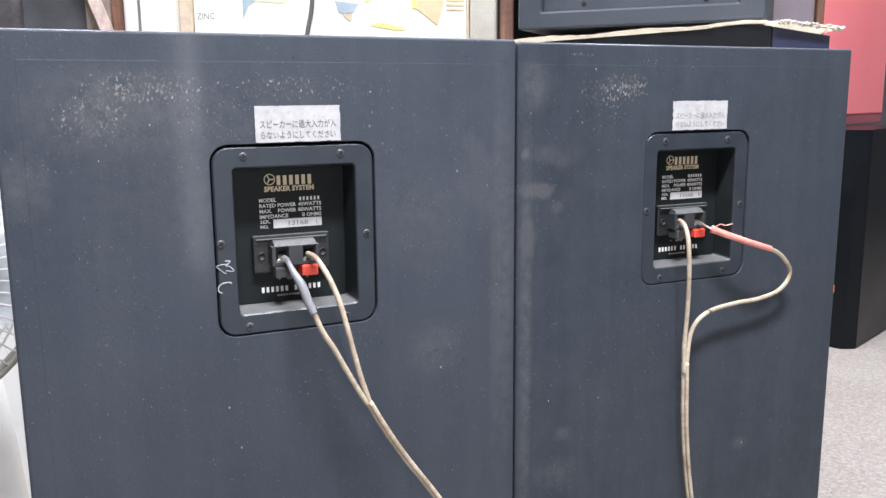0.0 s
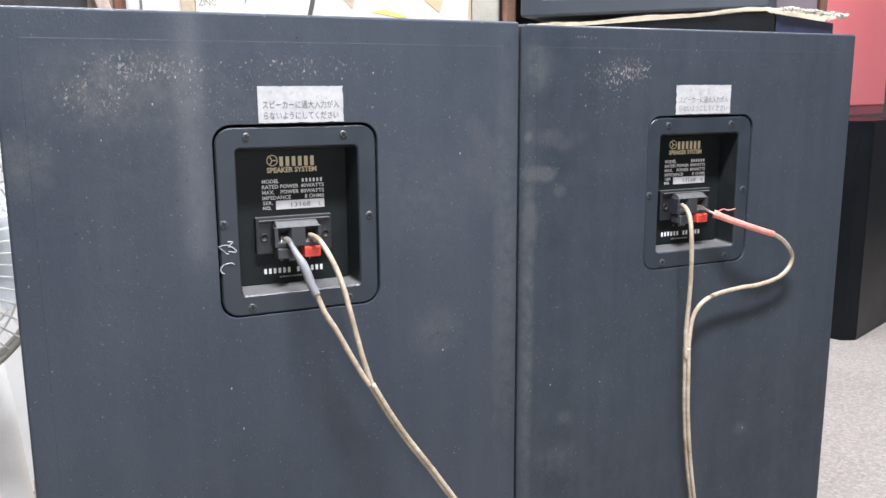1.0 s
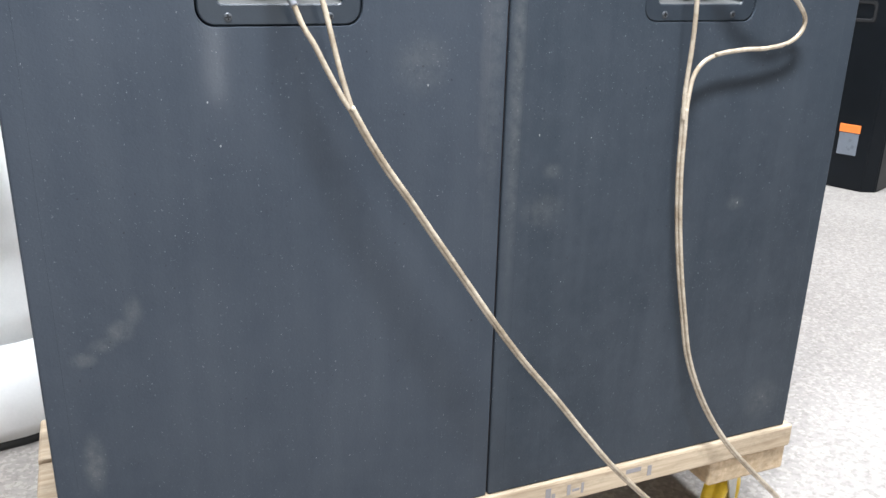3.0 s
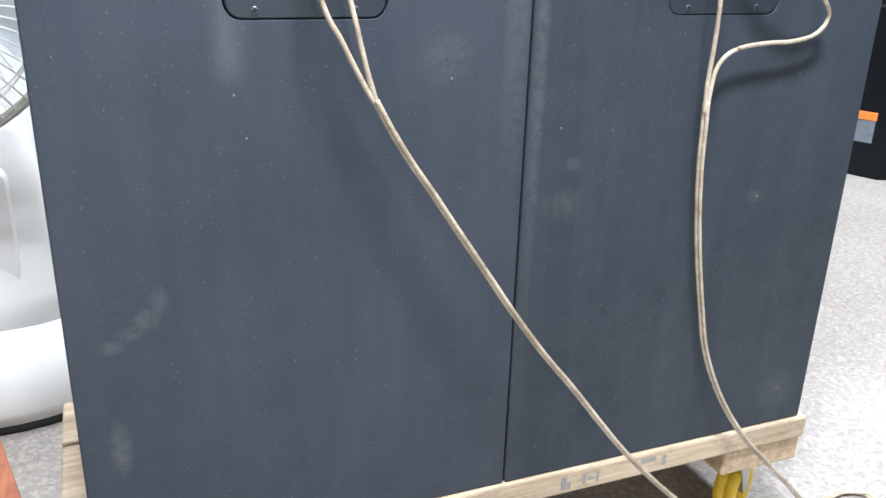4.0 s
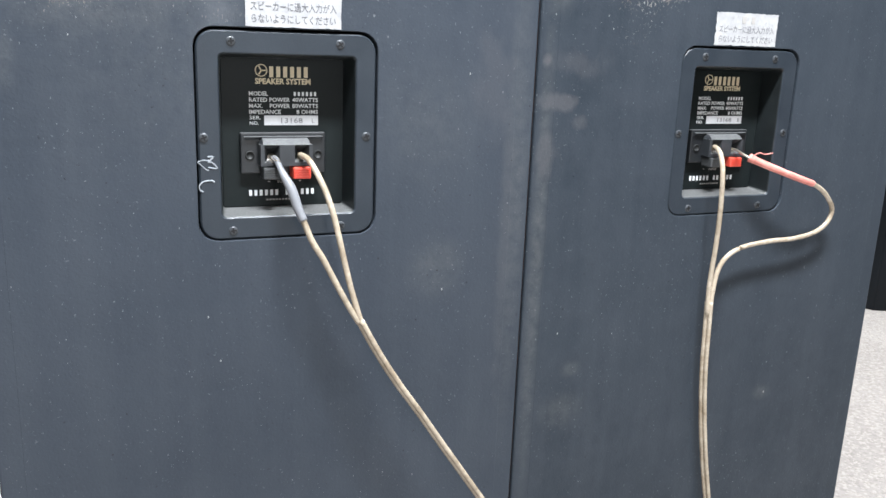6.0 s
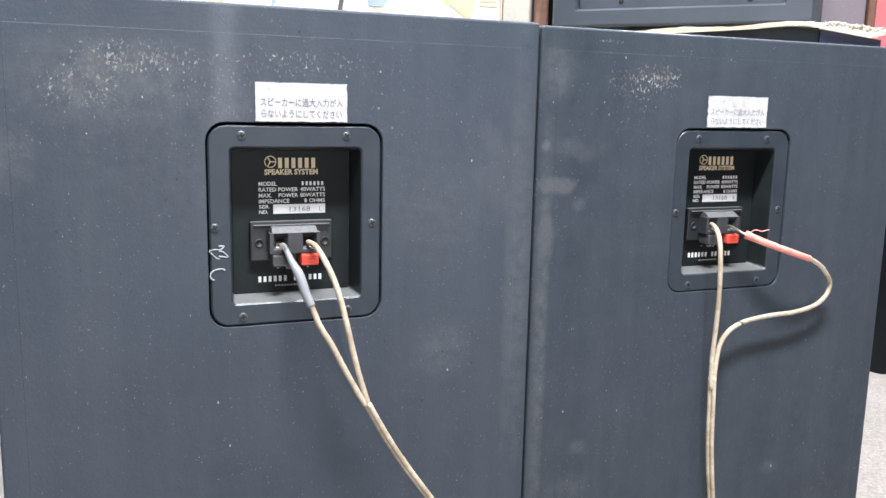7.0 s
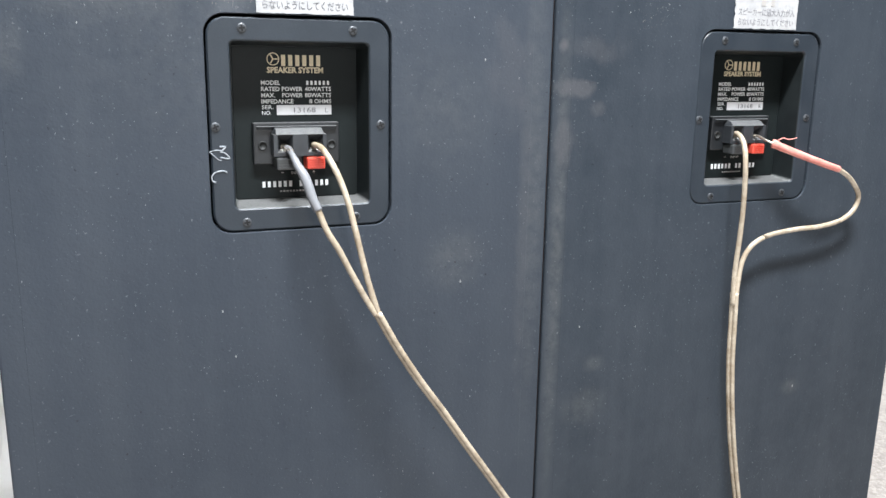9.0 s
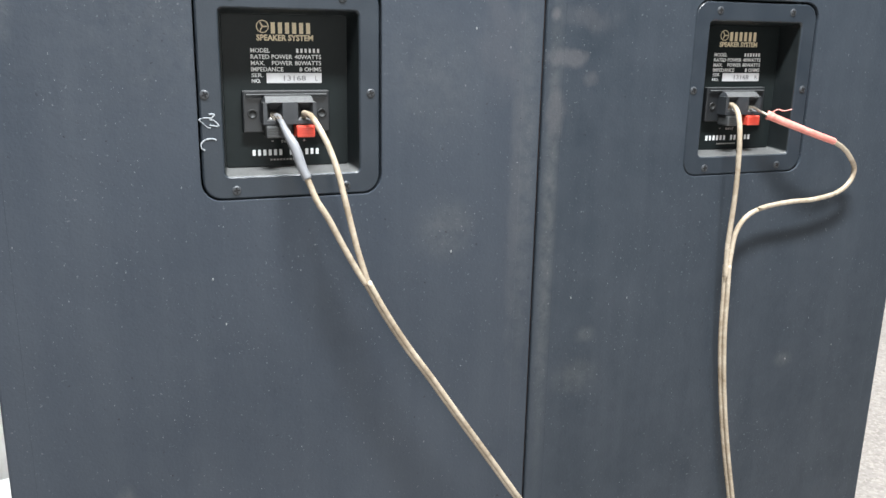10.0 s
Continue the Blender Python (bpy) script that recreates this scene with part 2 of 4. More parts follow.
# base tone lowered in place of weaker light on this cabinet
M_RIGHT = worn_black_paint("worn_black_b_shaded",
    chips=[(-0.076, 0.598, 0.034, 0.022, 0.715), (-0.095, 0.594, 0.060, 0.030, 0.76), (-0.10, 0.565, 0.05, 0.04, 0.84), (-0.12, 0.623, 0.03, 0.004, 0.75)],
    smudges_and_light=[(-0.134, 0.309, 0.013, 0.009, 0.3), (0.066, 0.263, 0.013, 0.010, 0.35), (-0.171, 0.40, 0.009, 0.26, 0.35), (0.14, 0.04, 0.03, 0.03, 0.3), (-0.14, 0.275, 0.03, 0.02, 0.25), (-0.165, 0.60, 0.02, 0.03, 0.3)],
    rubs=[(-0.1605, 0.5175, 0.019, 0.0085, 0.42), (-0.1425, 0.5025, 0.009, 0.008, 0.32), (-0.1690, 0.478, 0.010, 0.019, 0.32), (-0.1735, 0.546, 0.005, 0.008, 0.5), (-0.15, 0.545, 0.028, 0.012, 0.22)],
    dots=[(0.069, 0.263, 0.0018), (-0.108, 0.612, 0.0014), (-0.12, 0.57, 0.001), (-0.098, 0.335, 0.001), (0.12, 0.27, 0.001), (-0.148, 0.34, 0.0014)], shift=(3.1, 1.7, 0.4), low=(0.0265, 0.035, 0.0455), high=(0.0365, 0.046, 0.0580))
M_PLASTIC = surface("grey_black_plastic", (0.021, 0.028, 0.037), (0.030, 0.038, 0.048), 40.0, 0.38, spec=0.4, bump=0.1, grain=900.0)
M_FACE = surface("black_nameplate", (0.0105, 0.0138, 0.0142), (0.0145, 0.0185, 0.0188), 30.0, 0.35, bump=0.02, spec=0.12)
M_BLOCK = top_lit("terminal_plastic", (0.026, 0.029, 0.033), (0.036, 0.040, 0.045), 0.35, 0.5, 0.45)
M_BLOCK_BASE = top_lit("terminal_base_plastic", (0.011, 0.012, 0.014), (0.017, 0.019, 0.021), 0.35, 0.5, 0.35)
M_RECESS = top_lit("recess_plastic", (0.011, 0.014, 0.015), (0.016, 0.020, 0.021), 0.35, 0.35, 0.55)
# near-black colour painted for the shade inside slots, mouths, grip and holes
M_DARK = plain("opening_shade", (0.006, 0.006, 0.007), 0.8)
M_GOLD = plain("gold_print", (0.74, 0.63, 0.43), 0.45)
M_WHITE_PRINT = plain("white_print", (0.84, 0.86, 0.86), 0.5)
M_PAPER = surface("label_paper", (0.37, 0.37, 0.38), (0.47, 0.47, 0.47), 90.0, 0.7, dirt=0.35)
M_INK = plain("ink", (0.15, 0.15, 0.16), 0.6)
M_DIM_INK = plain("dim_ink", (0.23, 0.23, 0.24), 0.6)
M_FAINT = plain("faded_ink", (0.42, 0.40, 0.38), 0.7)
M_FOIL = surface("serial_foil", (0.56, 0.56, 0.57), (0.66, 0.66, 0.67), 80.0, 0.4)
M_STEEL = plain("screw_steel", (0.060, 0.066, 0.074), 0.45, 0.2)
M_NICKEL = plain("nickel", (0.62, 0.60, 0.56), 0.3, 1.0)
M_RED_KEY = plain("red_key", (0.72, 0.085, 0.055), 0.35)
M_GREY_KEY = plain("grey_key", (0.065, 0.068, 0.07), 0.35)
M_CHALK = surface("chalk", (0.22, 0.25, 0.28), (0.40, 0.42, 0.44), 400.0, 0.9)
M_CABLE = surface("clear_sheath", (0.27, 0.205, 0.135), (0.56, 0.475, 0.37), 38.0, 0.22, bump=0.08, spec=0.9, dirt=0.3)
M_COPPER = plain("tinned_wire", (0.70, 0.62, 0.52), 0.35, 0.9)
M_SHRINK = plain("grey_shrink_tube", (0.205, 0.21, 0.225), 0.4)
M_RED_TUBE = surface("red_shrink_tube", (0.66, 0.16, 0.13), (0.86, 0.36, 0.30), 60.0, 0.4)
M_PINE = grained_wood("pine", (0.40, 0.295, 0.195), (0.62, 0.50, 0.36))
M_PINE_Y = grained_wood("pine_batten", (0.46, 0.33, 0.20), (0.66, 0.51, 0.35), along="y")
M_BLUE_MARK = plain("blue_ink_mark", (0.30, 0.28, 0.28), 0.8)
M_YELLOW = surface("yellow_wheel", (0.72, 0.46, 0.02), (0.86, 0.58, 0.04), 60.0, 0.4, dirt=0.3)
M_ZINC = surface("zinc", (0.40, 0.40, 0.38), (0.58, 0.58, 0.55), 60.0, 0.4, 0.9)
M_FAN = surface("fan_plastic", (0.72, 0.725, 0.715), (0.79, 0.795, 0.785), 12.0, 0.4, dirt=0.06)
M_FAN_GREY = plain("fan_grey", (0.34, 0.34, 0.30), 0.45)
M_RUBBER = plain("rubber", (0.012, 0.013, 0.013), 0.6)
M_WIRE = plain("white_wire", (0.66, 0.67, 0.66), 0.4)
M_BLADE = plain("fan_blade", (0.55, 0.58, 0.60), 0.3)
M_BLACKCAB = surface("black_lacquer", (0.0025, 0.004, 0.0055), (0.006, 0.008, 0.011), 6.0, 0.35, bump=0.03, spec=0.2)
M_RED = surface("red_board", (0.87, 0.215, 0.235), (0.91, 0.25, 0.27), 5.0, 0.45)
M_CARD = surface("cardboard", (0.50, 0.40, 0.29), (0.64, 0.53, 0.41), 60.0, 0.85)
M_TORN = surface("torn_cardboard", (0.66, 0.60, 0.50), (0.84, 0.80, 0.72), 200.0, 0.95)
M_FRAY = surface("frayed_paper", (0.40, 0.36, 0.30), (0.74, 0.70, 0.62), 300.0, 0.95)
M_NAVY = surface("navy_box", (0.010, 0.014, 0.042), (0.016, 0.022, 0.060), 12.0, 0.5)
M_MAUVE = surface("mauve_box", (0.17, 0.145, 0.17), (0.22, 0.185, 0.21), 8.0, 0.55)
M_BROWN = grained_wood("brown_wood", (0.12, 0.055, 0.035), (0.22, 0.11, 0.07), along="z")
M_GREYPOST = surface("grey_post", (0.35, 0.335, 0.285), (0.46, 0.44, 0.385), 14.0, 0.5, dirt=0.15)
M_POSTER = surface("white_carton", (0.76, 0.74, 0.64), (0.86, 0.85, 0.79), 6.0, 0.6)
M_YEL = plain("yellow_print", (0.84, 0.72, 0.20), 0.6)
M_ORPR = plain("orange_print", (0.66, 0.48, 0.30), 0.6)
M_GRPR = plain("green_print", (0.66, 0.73, 0.48), 0.6)
M_GYPR = plain("grey_print", (0.32, 0.40, 0.45), 0.6)
M_TERRA = grained_wood("red_brown_board", (0.34, 0.11, 0.055), (0.48, 0.18, 0.09), along="y")
M_DULL = surface("dull_grey", (0.05, 0.047, 0.05), (0.13, 0.12, 0.125), 22.0, 0.5)
M_PINKISH = surface("pinkish_board", (0.20, 0.15, 0.125), (0.36, 0.29, 0.25), 30.0, 0.6)
M_SLATE = surface("slate_panel", (0.045, 0.047, 0.055), (0.085, 0.085, 0.095), 16.0, 0.3)
# dusky red of the box mirrored in the glossy cabinet top, as colour
M_RED_REFLECTION = surface("red_reflection", (0.28, 0.075, 0.095), (0.36, 0.11, 0.13), 30.0, 0.4)
M_PALE_STICK = grained_wood("pale_stick", (0.46, 0.35, 0.31), (0.62, 0.50, 0.45), along="z")
M_VENEER = grained_wood("dark_veneer", (0.050, 0.024, 0.016), (0.095, 0.050, 0.033), along="z")
M_CORD = plain("grey_cord", (0.10, 0.10, 0.10), 0.5)
M_ORANGE = plain("orange_tag", (0.85, 0.22, 0.04), 0.5)
M_BAG = plain("grey_tag", (0.16, 0.18, 0.21), 0.3)


# ---- mesh helpers ----
def part(name, bm, material, parent=None, label="", smooth=False):
    bmesh.ops.recalc_face_normals(bm, faces=bm.faces[:])
    me = bpy.data.meshes.new(name)
    bm.to_mesh(me)
    bm.free()
    me.materials.append(material)
    if smooth:
        for p in me.polygons:
            p.use_smooth = True
    ob = new(name, me)
    if parent is not None:
        ob.parent = parent
    if label:
        ob["label"] = label
    return ob


def thing(name, label, category, m=None, group="", kind=""):
    ob = new(name)
    ob.empty_display_size = 0.05
    if m is not None:
        ob.matrix_world = m
    return tagged(ob, label, category, group, kind)


def box(x0, x1, y0, y1, z0, z1, bevel=0.0, seg=2, bm=None):
    tmp = bmesh.new()
    bmesh.ops.create_cube(tmp, size=1.0)
    for v in tmp.verts:
        v.co = Vector((x0 + (v.co.x + 0.5) * (x1 - x0), y0 + (v.co.y + 0.5) * (y1 - y0), z0 + (v.co.z + 0.5) * (z1 - z0)))
    if bevel:
        bmesh.ops.bevel(tmp, geom=tmp.edges[:], offset=bevel, segments=seg, affect="EDGES", profile=0.5)
    return join(bm, tmp)


def join(bm, tmp):
    if bm is None:
        return tmp
    me = bpy.data.meshes.new("join")
    tmp.to_mesh(me)
    tmp.free()
    bm.from_mesh(me)
    bpy.data.meshes.remove(me)
    return bm


def turned(bm, m):
    bmesh.ops.transform(bm, matrix=m, verts=bm.verts[:])
    return bm


def rr(cx, cz, hw, hh, r, n=6):
    """Corner points of a rounded rectangle in x and z, counter-clockwise."""
    pts = []
    for sx, sz, a0 in ((1, 1, 0), (-1, 1, 90), (-1, -1, 180), (1, -1, 270)):
        for k in range(n + 1):
            a = radians(a0 + 90 * k / n)
            pts.append((cx + sx * (hw - r) + r * math.cos(a), cz + sz * (hh - r) + r * math.sin(a)))
    return pts


def loops(rings, close_first=False, close_last=False, bm=None):
    """Skins a row of rings, each a list of (x, y, z) of one length."""
    bm = bm or bmesh.new()
    made = [[bm.verts.new(p) for p in ring] for ring in rings]
    for a, b in zip(made, made[1:]):
        for i in range(len(a)):
            j = (i + 1) % len(a)
            bm.faces.new((a[i], a[j], b[j], b[i]))
    if close_first:
        bm.faces.new(made[0])
    if close_last:
        bm.faces.new(made[-1])
    return bm


def at_y(pts, y):
    return [(x, y, z) for x, z in pts]


def lathe(profile, n=32, bm=None):
    """Turns (radius, z) round the z axis."""
    return loops([[(r * math.cos(2 * math.pi * k / n), r * math.sin(2 * math.pi * k / n), z) for k in range(n)] for r, z in profile], True, True, bm)


def spline(pts, steps=8):
    """A smooth line through the points."""
    P = [Vector(p) for p in pts]
    P = [2 * P[0] - P[1], *P, 2 * P[-1] - P[-2]]
    out = []
    for a, b, c, d in zip(P, P[1:], P[2:], P[3:]):
        for k in range(steps):
            t = k / steps
            out.append(0.5 * (2 * b + (c - a) * t + (2 * a - 5 * b + 4 * c - d) * t * t + (3 * b - a - 3 * c + d) * t ** 3))
    out.append(P[-2])
    return out


def tube(line, radius, n=10, bm=None, sideways=0.0, side=Vector((1, 0, 0.3)), caps=True):
    """A round tube along a line; radius may be a function of 0 to 1. sideways: metres that it lies beside the line."""
    rings = []
    for i, p in enumerate(line):
        d = (line[min(i + 1, len(line) - 1)] - line[max(i - 1, 0)]).normalized()
        u = (side - d * side.dot(d)).normalized()
        w = d.cross(u)
        r = radius(i / (len(line) - 1)) if callable(radius) else radius
        c = p + u * sideways
        rings.append([c + r * (math.cos(a) * u + math.sin(a) * w) for a in (2 * math.pi * k / n for k in range(n))])
    return loops(rings, caps, caps, bm)


def words(name, text, size, x, y, z, material, parent, label="", width=None, align="LEFT", bold=0.0):
    """Flat lettering on an upright face that looks towards -y. (x, z): its lower left, or lower middle."""
    cu = bpy.data.curves.new(name, "FONT")
    cu.body, cu.size, cu.align_x = text, size, align
    cu.extrude, cu.offset = 0.00008, bold * size
    cu.resolution_u = 2
    tmp = bpy.data.objects.new("lettering", cu)
    scene.collection.objects.link(tmp)
    bpy.context.view_layer.update()
    me = bpy.data.meshes.new_from_object(tmp.evaluated_get(bpy.context.evaluated_depsgraph_get()))
    bpy.data.objects.remove(tmp)
    bpy.data.curves.remove(cu)
    xs = [v.co.x for v in me.vertices] or [0, 1]
    k = width / max(1e-6, max(xs) - min(xs)) if width else 1.0
    off = min(xs) if align == "LEFT" else 0.5 * (min(xs) + max(xs))
    for v in me.vertices:
        v.co = Vector((x + (v.co.x - off) * k, y - v.co.z, z + v.co.y))
    me.name = name
    me.materials.clear()
    me.materials.append(material)
    ob = new(name, me)
    ob.parent = parent
    if label:
        ob["label"] = label
    return ob


def bars(name, rects, y, material, parent, label="", thick=0.0002):
    bm = bmesh.new()
    for x0, x1, z0, z1 in rects:
        box(x0, x1, y - thick, y, z0, z1, bm=bm)
    return part(name, bm, material, parent, label)


# ---- the room ----
def room():
    bm = bmesh.new()
    bmesh.ops.create_grid(bm, x_segments=8, y_segments=8, size=1.0)
    for v in bm.verts:
        v.co = Vector((v.co.x * 3.4 + 0.6, v.co.y * 3.4 + 0.4, 0))
    tagged(part("floor", bm, M_FLOOR), "pale speckled terrazzo floor with worn patches", "floor", kind="structure")
    # walls added out of view; their tones steer bounce and reflections
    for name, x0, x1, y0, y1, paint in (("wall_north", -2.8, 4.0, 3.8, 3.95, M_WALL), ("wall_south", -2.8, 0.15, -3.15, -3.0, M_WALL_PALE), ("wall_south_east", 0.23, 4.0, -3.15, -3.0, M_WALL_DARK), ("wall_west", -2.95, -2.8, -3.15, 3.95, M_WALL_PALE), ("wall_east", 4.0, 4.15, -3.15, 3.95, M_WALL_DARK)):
        tagged(part(name, box(x0, x1, y0, y1, 0, 2.8), paint), "plain shop wall, tone set for bounce light and reflections", "wall", kind="structure")
    tagged(part("ceiling", box(-2.95, 4.15, -3.15, 3.95, 2.8, 2.9), M_CEILING), "plain white ceiling", "ceiling", kind="structure")


room()


# ---- the pair of loudspeakers, seen from behind ----
BASE = 0.14
PANEL_H, DEEP = 0.63, 0.291
PZ = 0.494


def cross_screw(parent, x, z, y, r=0.0029, name="screw", material=None):
    bm = lathe([(r, 0.0), (r, 0.0004), (r * 0.75, 0.0009), (r * 0.2, 0.0010)], 14)
    turned(bm, pose(0, 0, 0, 90))
    done = len(bm.faces)
    # cross slots are raised near-black bars painted as shaded grooves
    box(-r * 0.66, r * 0.66, -0.00115, -0.0006, -r * 0.17, r * 0.17, bm=bm)
    box(-r * 0.17, r * 0.17, -0.0012, -0.0006, -r * 0.66, r * 0.66, bm=bm)
    bm.faces.ensure_lookup_table()
    for face in bm.faces[done:]:
        face.material_index = 1
    turned(bm, Matrix.Translation((x, y, z)) @ pose(0, 0, 0, 0, 25 + 900 * x, 0))
    ob = part(name, bm, material or M_STEEL, parent, "black cross-head screw")
    ob.data.materials.append(M_DARK)
    return ob


def loudspeaker(x, HW, HH, px, lx, gap, paint, serial, label, worn_label):
    sp = thing("loudspeaker", label, "loudspeaker", pose(x, 0, BASE), "pair of loudspeakers")
    # shell: five boards with soft edges, the back a frame round the panel
    t = 0.015
    outer = lambda e, y: at_y(rr(0, HH / 2, HW - e, HH / 2 - e, max(0.0006, 0.0028 - e), 3), y)
    inner = lambda y: at_y(rr(0, PANEL_H / 2, HW - t, PANEL_H / 2 - t, 0.0006, 3), y)
    shell = part("cabinet_shell", loops([inner(0.012), inner(0.0), outer(0.0020, 0.0), outer(0.0010, 0.0003), outer(0.0003, 0.0010), outer(0.0, 0.0031), outer(0.0, DEEP - 0.004), outer(0.004, DEEP)], False, True), paint, sp)
    shell.data.materials.append(M_VENEER)
    for face in shell.data.polygons:
        if min(shell.data.vertices[k].co.y for k in face.vertices) > 0.003:
            face.material_index = 1
    panel = lambda e, y: at_y(rr(0, PANEL_H / 2, HW - t + 0.0002 - e, PANEL_H / 2 - t + 0.0002 - e, 0.001, 6), y)
    hole = lambda y: at_y(rr(px + 0.0012 + gap[0], PZ + gap[1], 0.0567 + gap[2], 0.0650 + gap[2], 0.0123, 6), y)
    lip = lambda y: at_y(rr(px + 0.0012 + gap[0], PZ + gap[1], 0.0571 + gap[2], 0.0654 + gap[2], 0.0127, 6), y)
    part("back_panel", loops([panel(0, -0.00005), panel(0.0002, -0.00015), lip(-0.00015), hole(0.0007), hole(0.014)]), paint, sp)
    # terminal plate: flange, sloping walls and floor
    f = lambda hw, hh, r, y, dz=0.0: at_y(rr(0.0004, PZ + dz, hw, hh, r, 6), y)
    plate = part("terminal_plate", loops([f(0.0567, 0.0650, 0.0115, 0.012), f(0.0567, 0.0650, 0.0115, 0.0012), f(0.0557, 0.0640, 0.0105, 0.0002), f(0.0442, 0.0518, 0.0038, 0.0002), f(0.0434, 0.0510, 0.0032, 0.0010)]), M_PLASTIC, sp, "grey-black moulded terminal plate")
    # the recess material paints its lower ledge brighter, like light from above
    part("recess", loops([f(0.0434, 0.0510, 0.0032, 0.0010), f(0.0430, 0.0506, 0.0030, 0.0016), f(0.0402, 0.0484, 0.002, 0.0200)], False, True), M_RECESS, plate, "black recess, lower ledge painted paler as if lit")
    plate.location.x = px + 0.0008
    for sx, sz in ((-0.0345, 0.0585), (0.034, 0.0585), (-0.0522, 0.0), (0.0520, 0.0), (-0.0355, -0.0595), (0.0350, -0.0595)):
        cross_screw(plate, sx - 0.0008, PZ + sz, 0.0003)
    part("nameplate", loops([f(0.0398, 0.0480, 0.0015, 0.0201), f(0.0398, 0.0480, 0.0015, 0.0195), f(0.0394, 0.0476, 0.0015, 0.0193)], False, True), M_FACE, plate, "glossy black printed nameplate")
    y = 0.0192
    # emblem and maker's name as plain shapes
    ring = bmesh.new()
    for r0, r1 in ((0.0040, 0.0034),):
        k = 24
        loops([[(-0.0138 + r * math.cos(6.2832 * i / k), yy, 0.5345 + r * math.sin(6.2832 * i / k)) for i in range(k)] for r, yy in ((r0, y), (r0, y - 0.0002), (r1, y - 0.0002), (r1, y))], bm=ring)
    for a in (90, 210, 330):
        turned_bar = box(-0.0004, 0.0004, y - 0.0002, y, -0.0004, 0.0031)
        join(ring, turned(turned_bar, Matrix.Translation((-0.0138, 0, 0.5345)) @ pose(0, 0, 0, 0, a, 0)))
    part("emblem", ring, M_GOLD, plate, "gold ring emblem")
    for i in range(6):
        a = -0.0086 + 0.0045 * i
        bars("maker_mark", [(a, a + 0.0026, 0.5302, 0.5371)], y, M_GOLD, plate, "gold maker mark")
    words("lettering", "SPEAKER SYSTEM", 0.0050, -0.0178, y, 0.5260, M_GOLD, plate, "gold lettering", width=0.0362, bold=0.035)
    for row, (a, b) in enumerate((("MODEL", None), ("RATED POWER", "40WATTS"), ("MAX.    POWER", "80WATTS"), ("IMPEDANCE", "8 OHMS"))):
        zz = 0.5185 - 0.0039 * row
        words("lettering", a, 0.0038, -0.0218, y, zz, M_WHITE_PRINT, plate, "white lettering", width=(0.0122, 0.0265, 0.0265, 0.0205)[row], bold=0.015)
        if b:
            words("lettering", b, 0.0038, 0.0062 if row < 3 else 0.0090, y, zz, M_WHITE_PRINT, plate, "white lettering", width=0.0172 if row < 3 else 0.0144, bold=0.015)
        else:
            bars("model_mark", [(0.0072 + 0.0027 * i, 0.0072 + 0.0027 * i + 0.0014, zz, zz + 0.0026) for i in (0, 1, 2, 3, 4, 5)], y, M_WHITE_PRINT, plate, "white model mark")
    words("lettering", "SER.", 0.0034, -0.0216, y, 0.5033, M_WHITE_PRINT, plate, "white lettering", width=0.0072)
    words("lettering", "NO.", 0.0034, -0.0216, y, 0.4997, M_WHITE_PRINT, plate, "white lettering", width=0.0058)
    part("serial_strip", box(-0.0122, 0.0234, y - 0.0002, y + 0.0002, 0.4995, 0.5058), M_FOIL, plate, "pale foil serial strip")
    words("lettering", serial[:5], 0.0046, -0.0012, y - 0.0003, 0.5010, M_INK, plate, "dark stamped number", width=0.0142)
    words("lettering", serial[5:], 0.0042, 0.0192, y - 0.0003, 0.5010, M_INK, plate, "dark stamped letter")
    for i in range(13):
        if i not in (6, 9):
            a = -0.0228 + 0.00345 * i
            bars("company_mark", [(a, a + 0.0019, 0.4531, 0.4569)], y, M_WHITE_PRINT, plate, "white company mark")
    bars("small_mark", [(-0.0115 + 0.0021 * i, -0.0115 + 0.0021 * i + 0.0013, 0.4497, 0.4508) for i in range(9)], y, M_FAINT, plate, "fine white line of print")
    words("lettering", "INPUT", 0.0026, -0.004, y, 0.4612, M_FAINT, plate, "dim lettering", width=0.008)
    bars("polarity_mark", [(-0.0105, -0.0088, 0.4622, 0.4626), (0.0102, 0.0119, 0.4622, 0.4626), (0.01085, 0.01125, 0.4616, 0.4633)], y, M_FAINT, plate, "dim polarity marks")
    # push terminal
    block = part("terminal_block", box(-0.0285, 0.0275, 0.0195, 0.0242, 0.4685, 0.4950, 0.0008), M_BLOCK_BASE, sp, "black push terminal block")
    block.location = (px + 0.0008, -0.0045, 0)
    ridge = loops([[(-0.0262, 0.0198, 0.4930), (0.0252, 0.0198, 0.4930), (0.0252, 0.0198, 0.4905), (-0.0262, 0.0198, 0.4905)], [(-0.0262, 0.0172, 0.4926), (0.0252, 0.0172, 0.4926), (0.0252, 0.0190, 0.4905), (-0.0262, 0.0190, 0.4905)]], True, True)
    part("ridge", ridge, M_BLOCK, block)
    # housing: sloping top, two square funnels for the wires
    XL, XR, YF, YB = -0.0172, 0.0166, 0.0100, 0.0200
    ZT, ZM, ZB = 0.4925, 0.4882, 0.4745
    mouths = ((-0.0148, -0.0050), (0.0046, 0.0144))
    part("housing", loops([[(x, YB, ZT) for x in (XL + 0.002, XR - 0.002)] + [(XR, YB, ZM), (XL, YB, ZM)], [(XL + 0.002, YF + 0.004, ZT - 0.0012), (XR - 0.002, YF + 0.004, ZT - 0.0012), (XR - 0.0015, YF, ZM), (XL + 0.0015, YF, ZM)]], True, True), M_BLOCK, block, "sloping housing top")
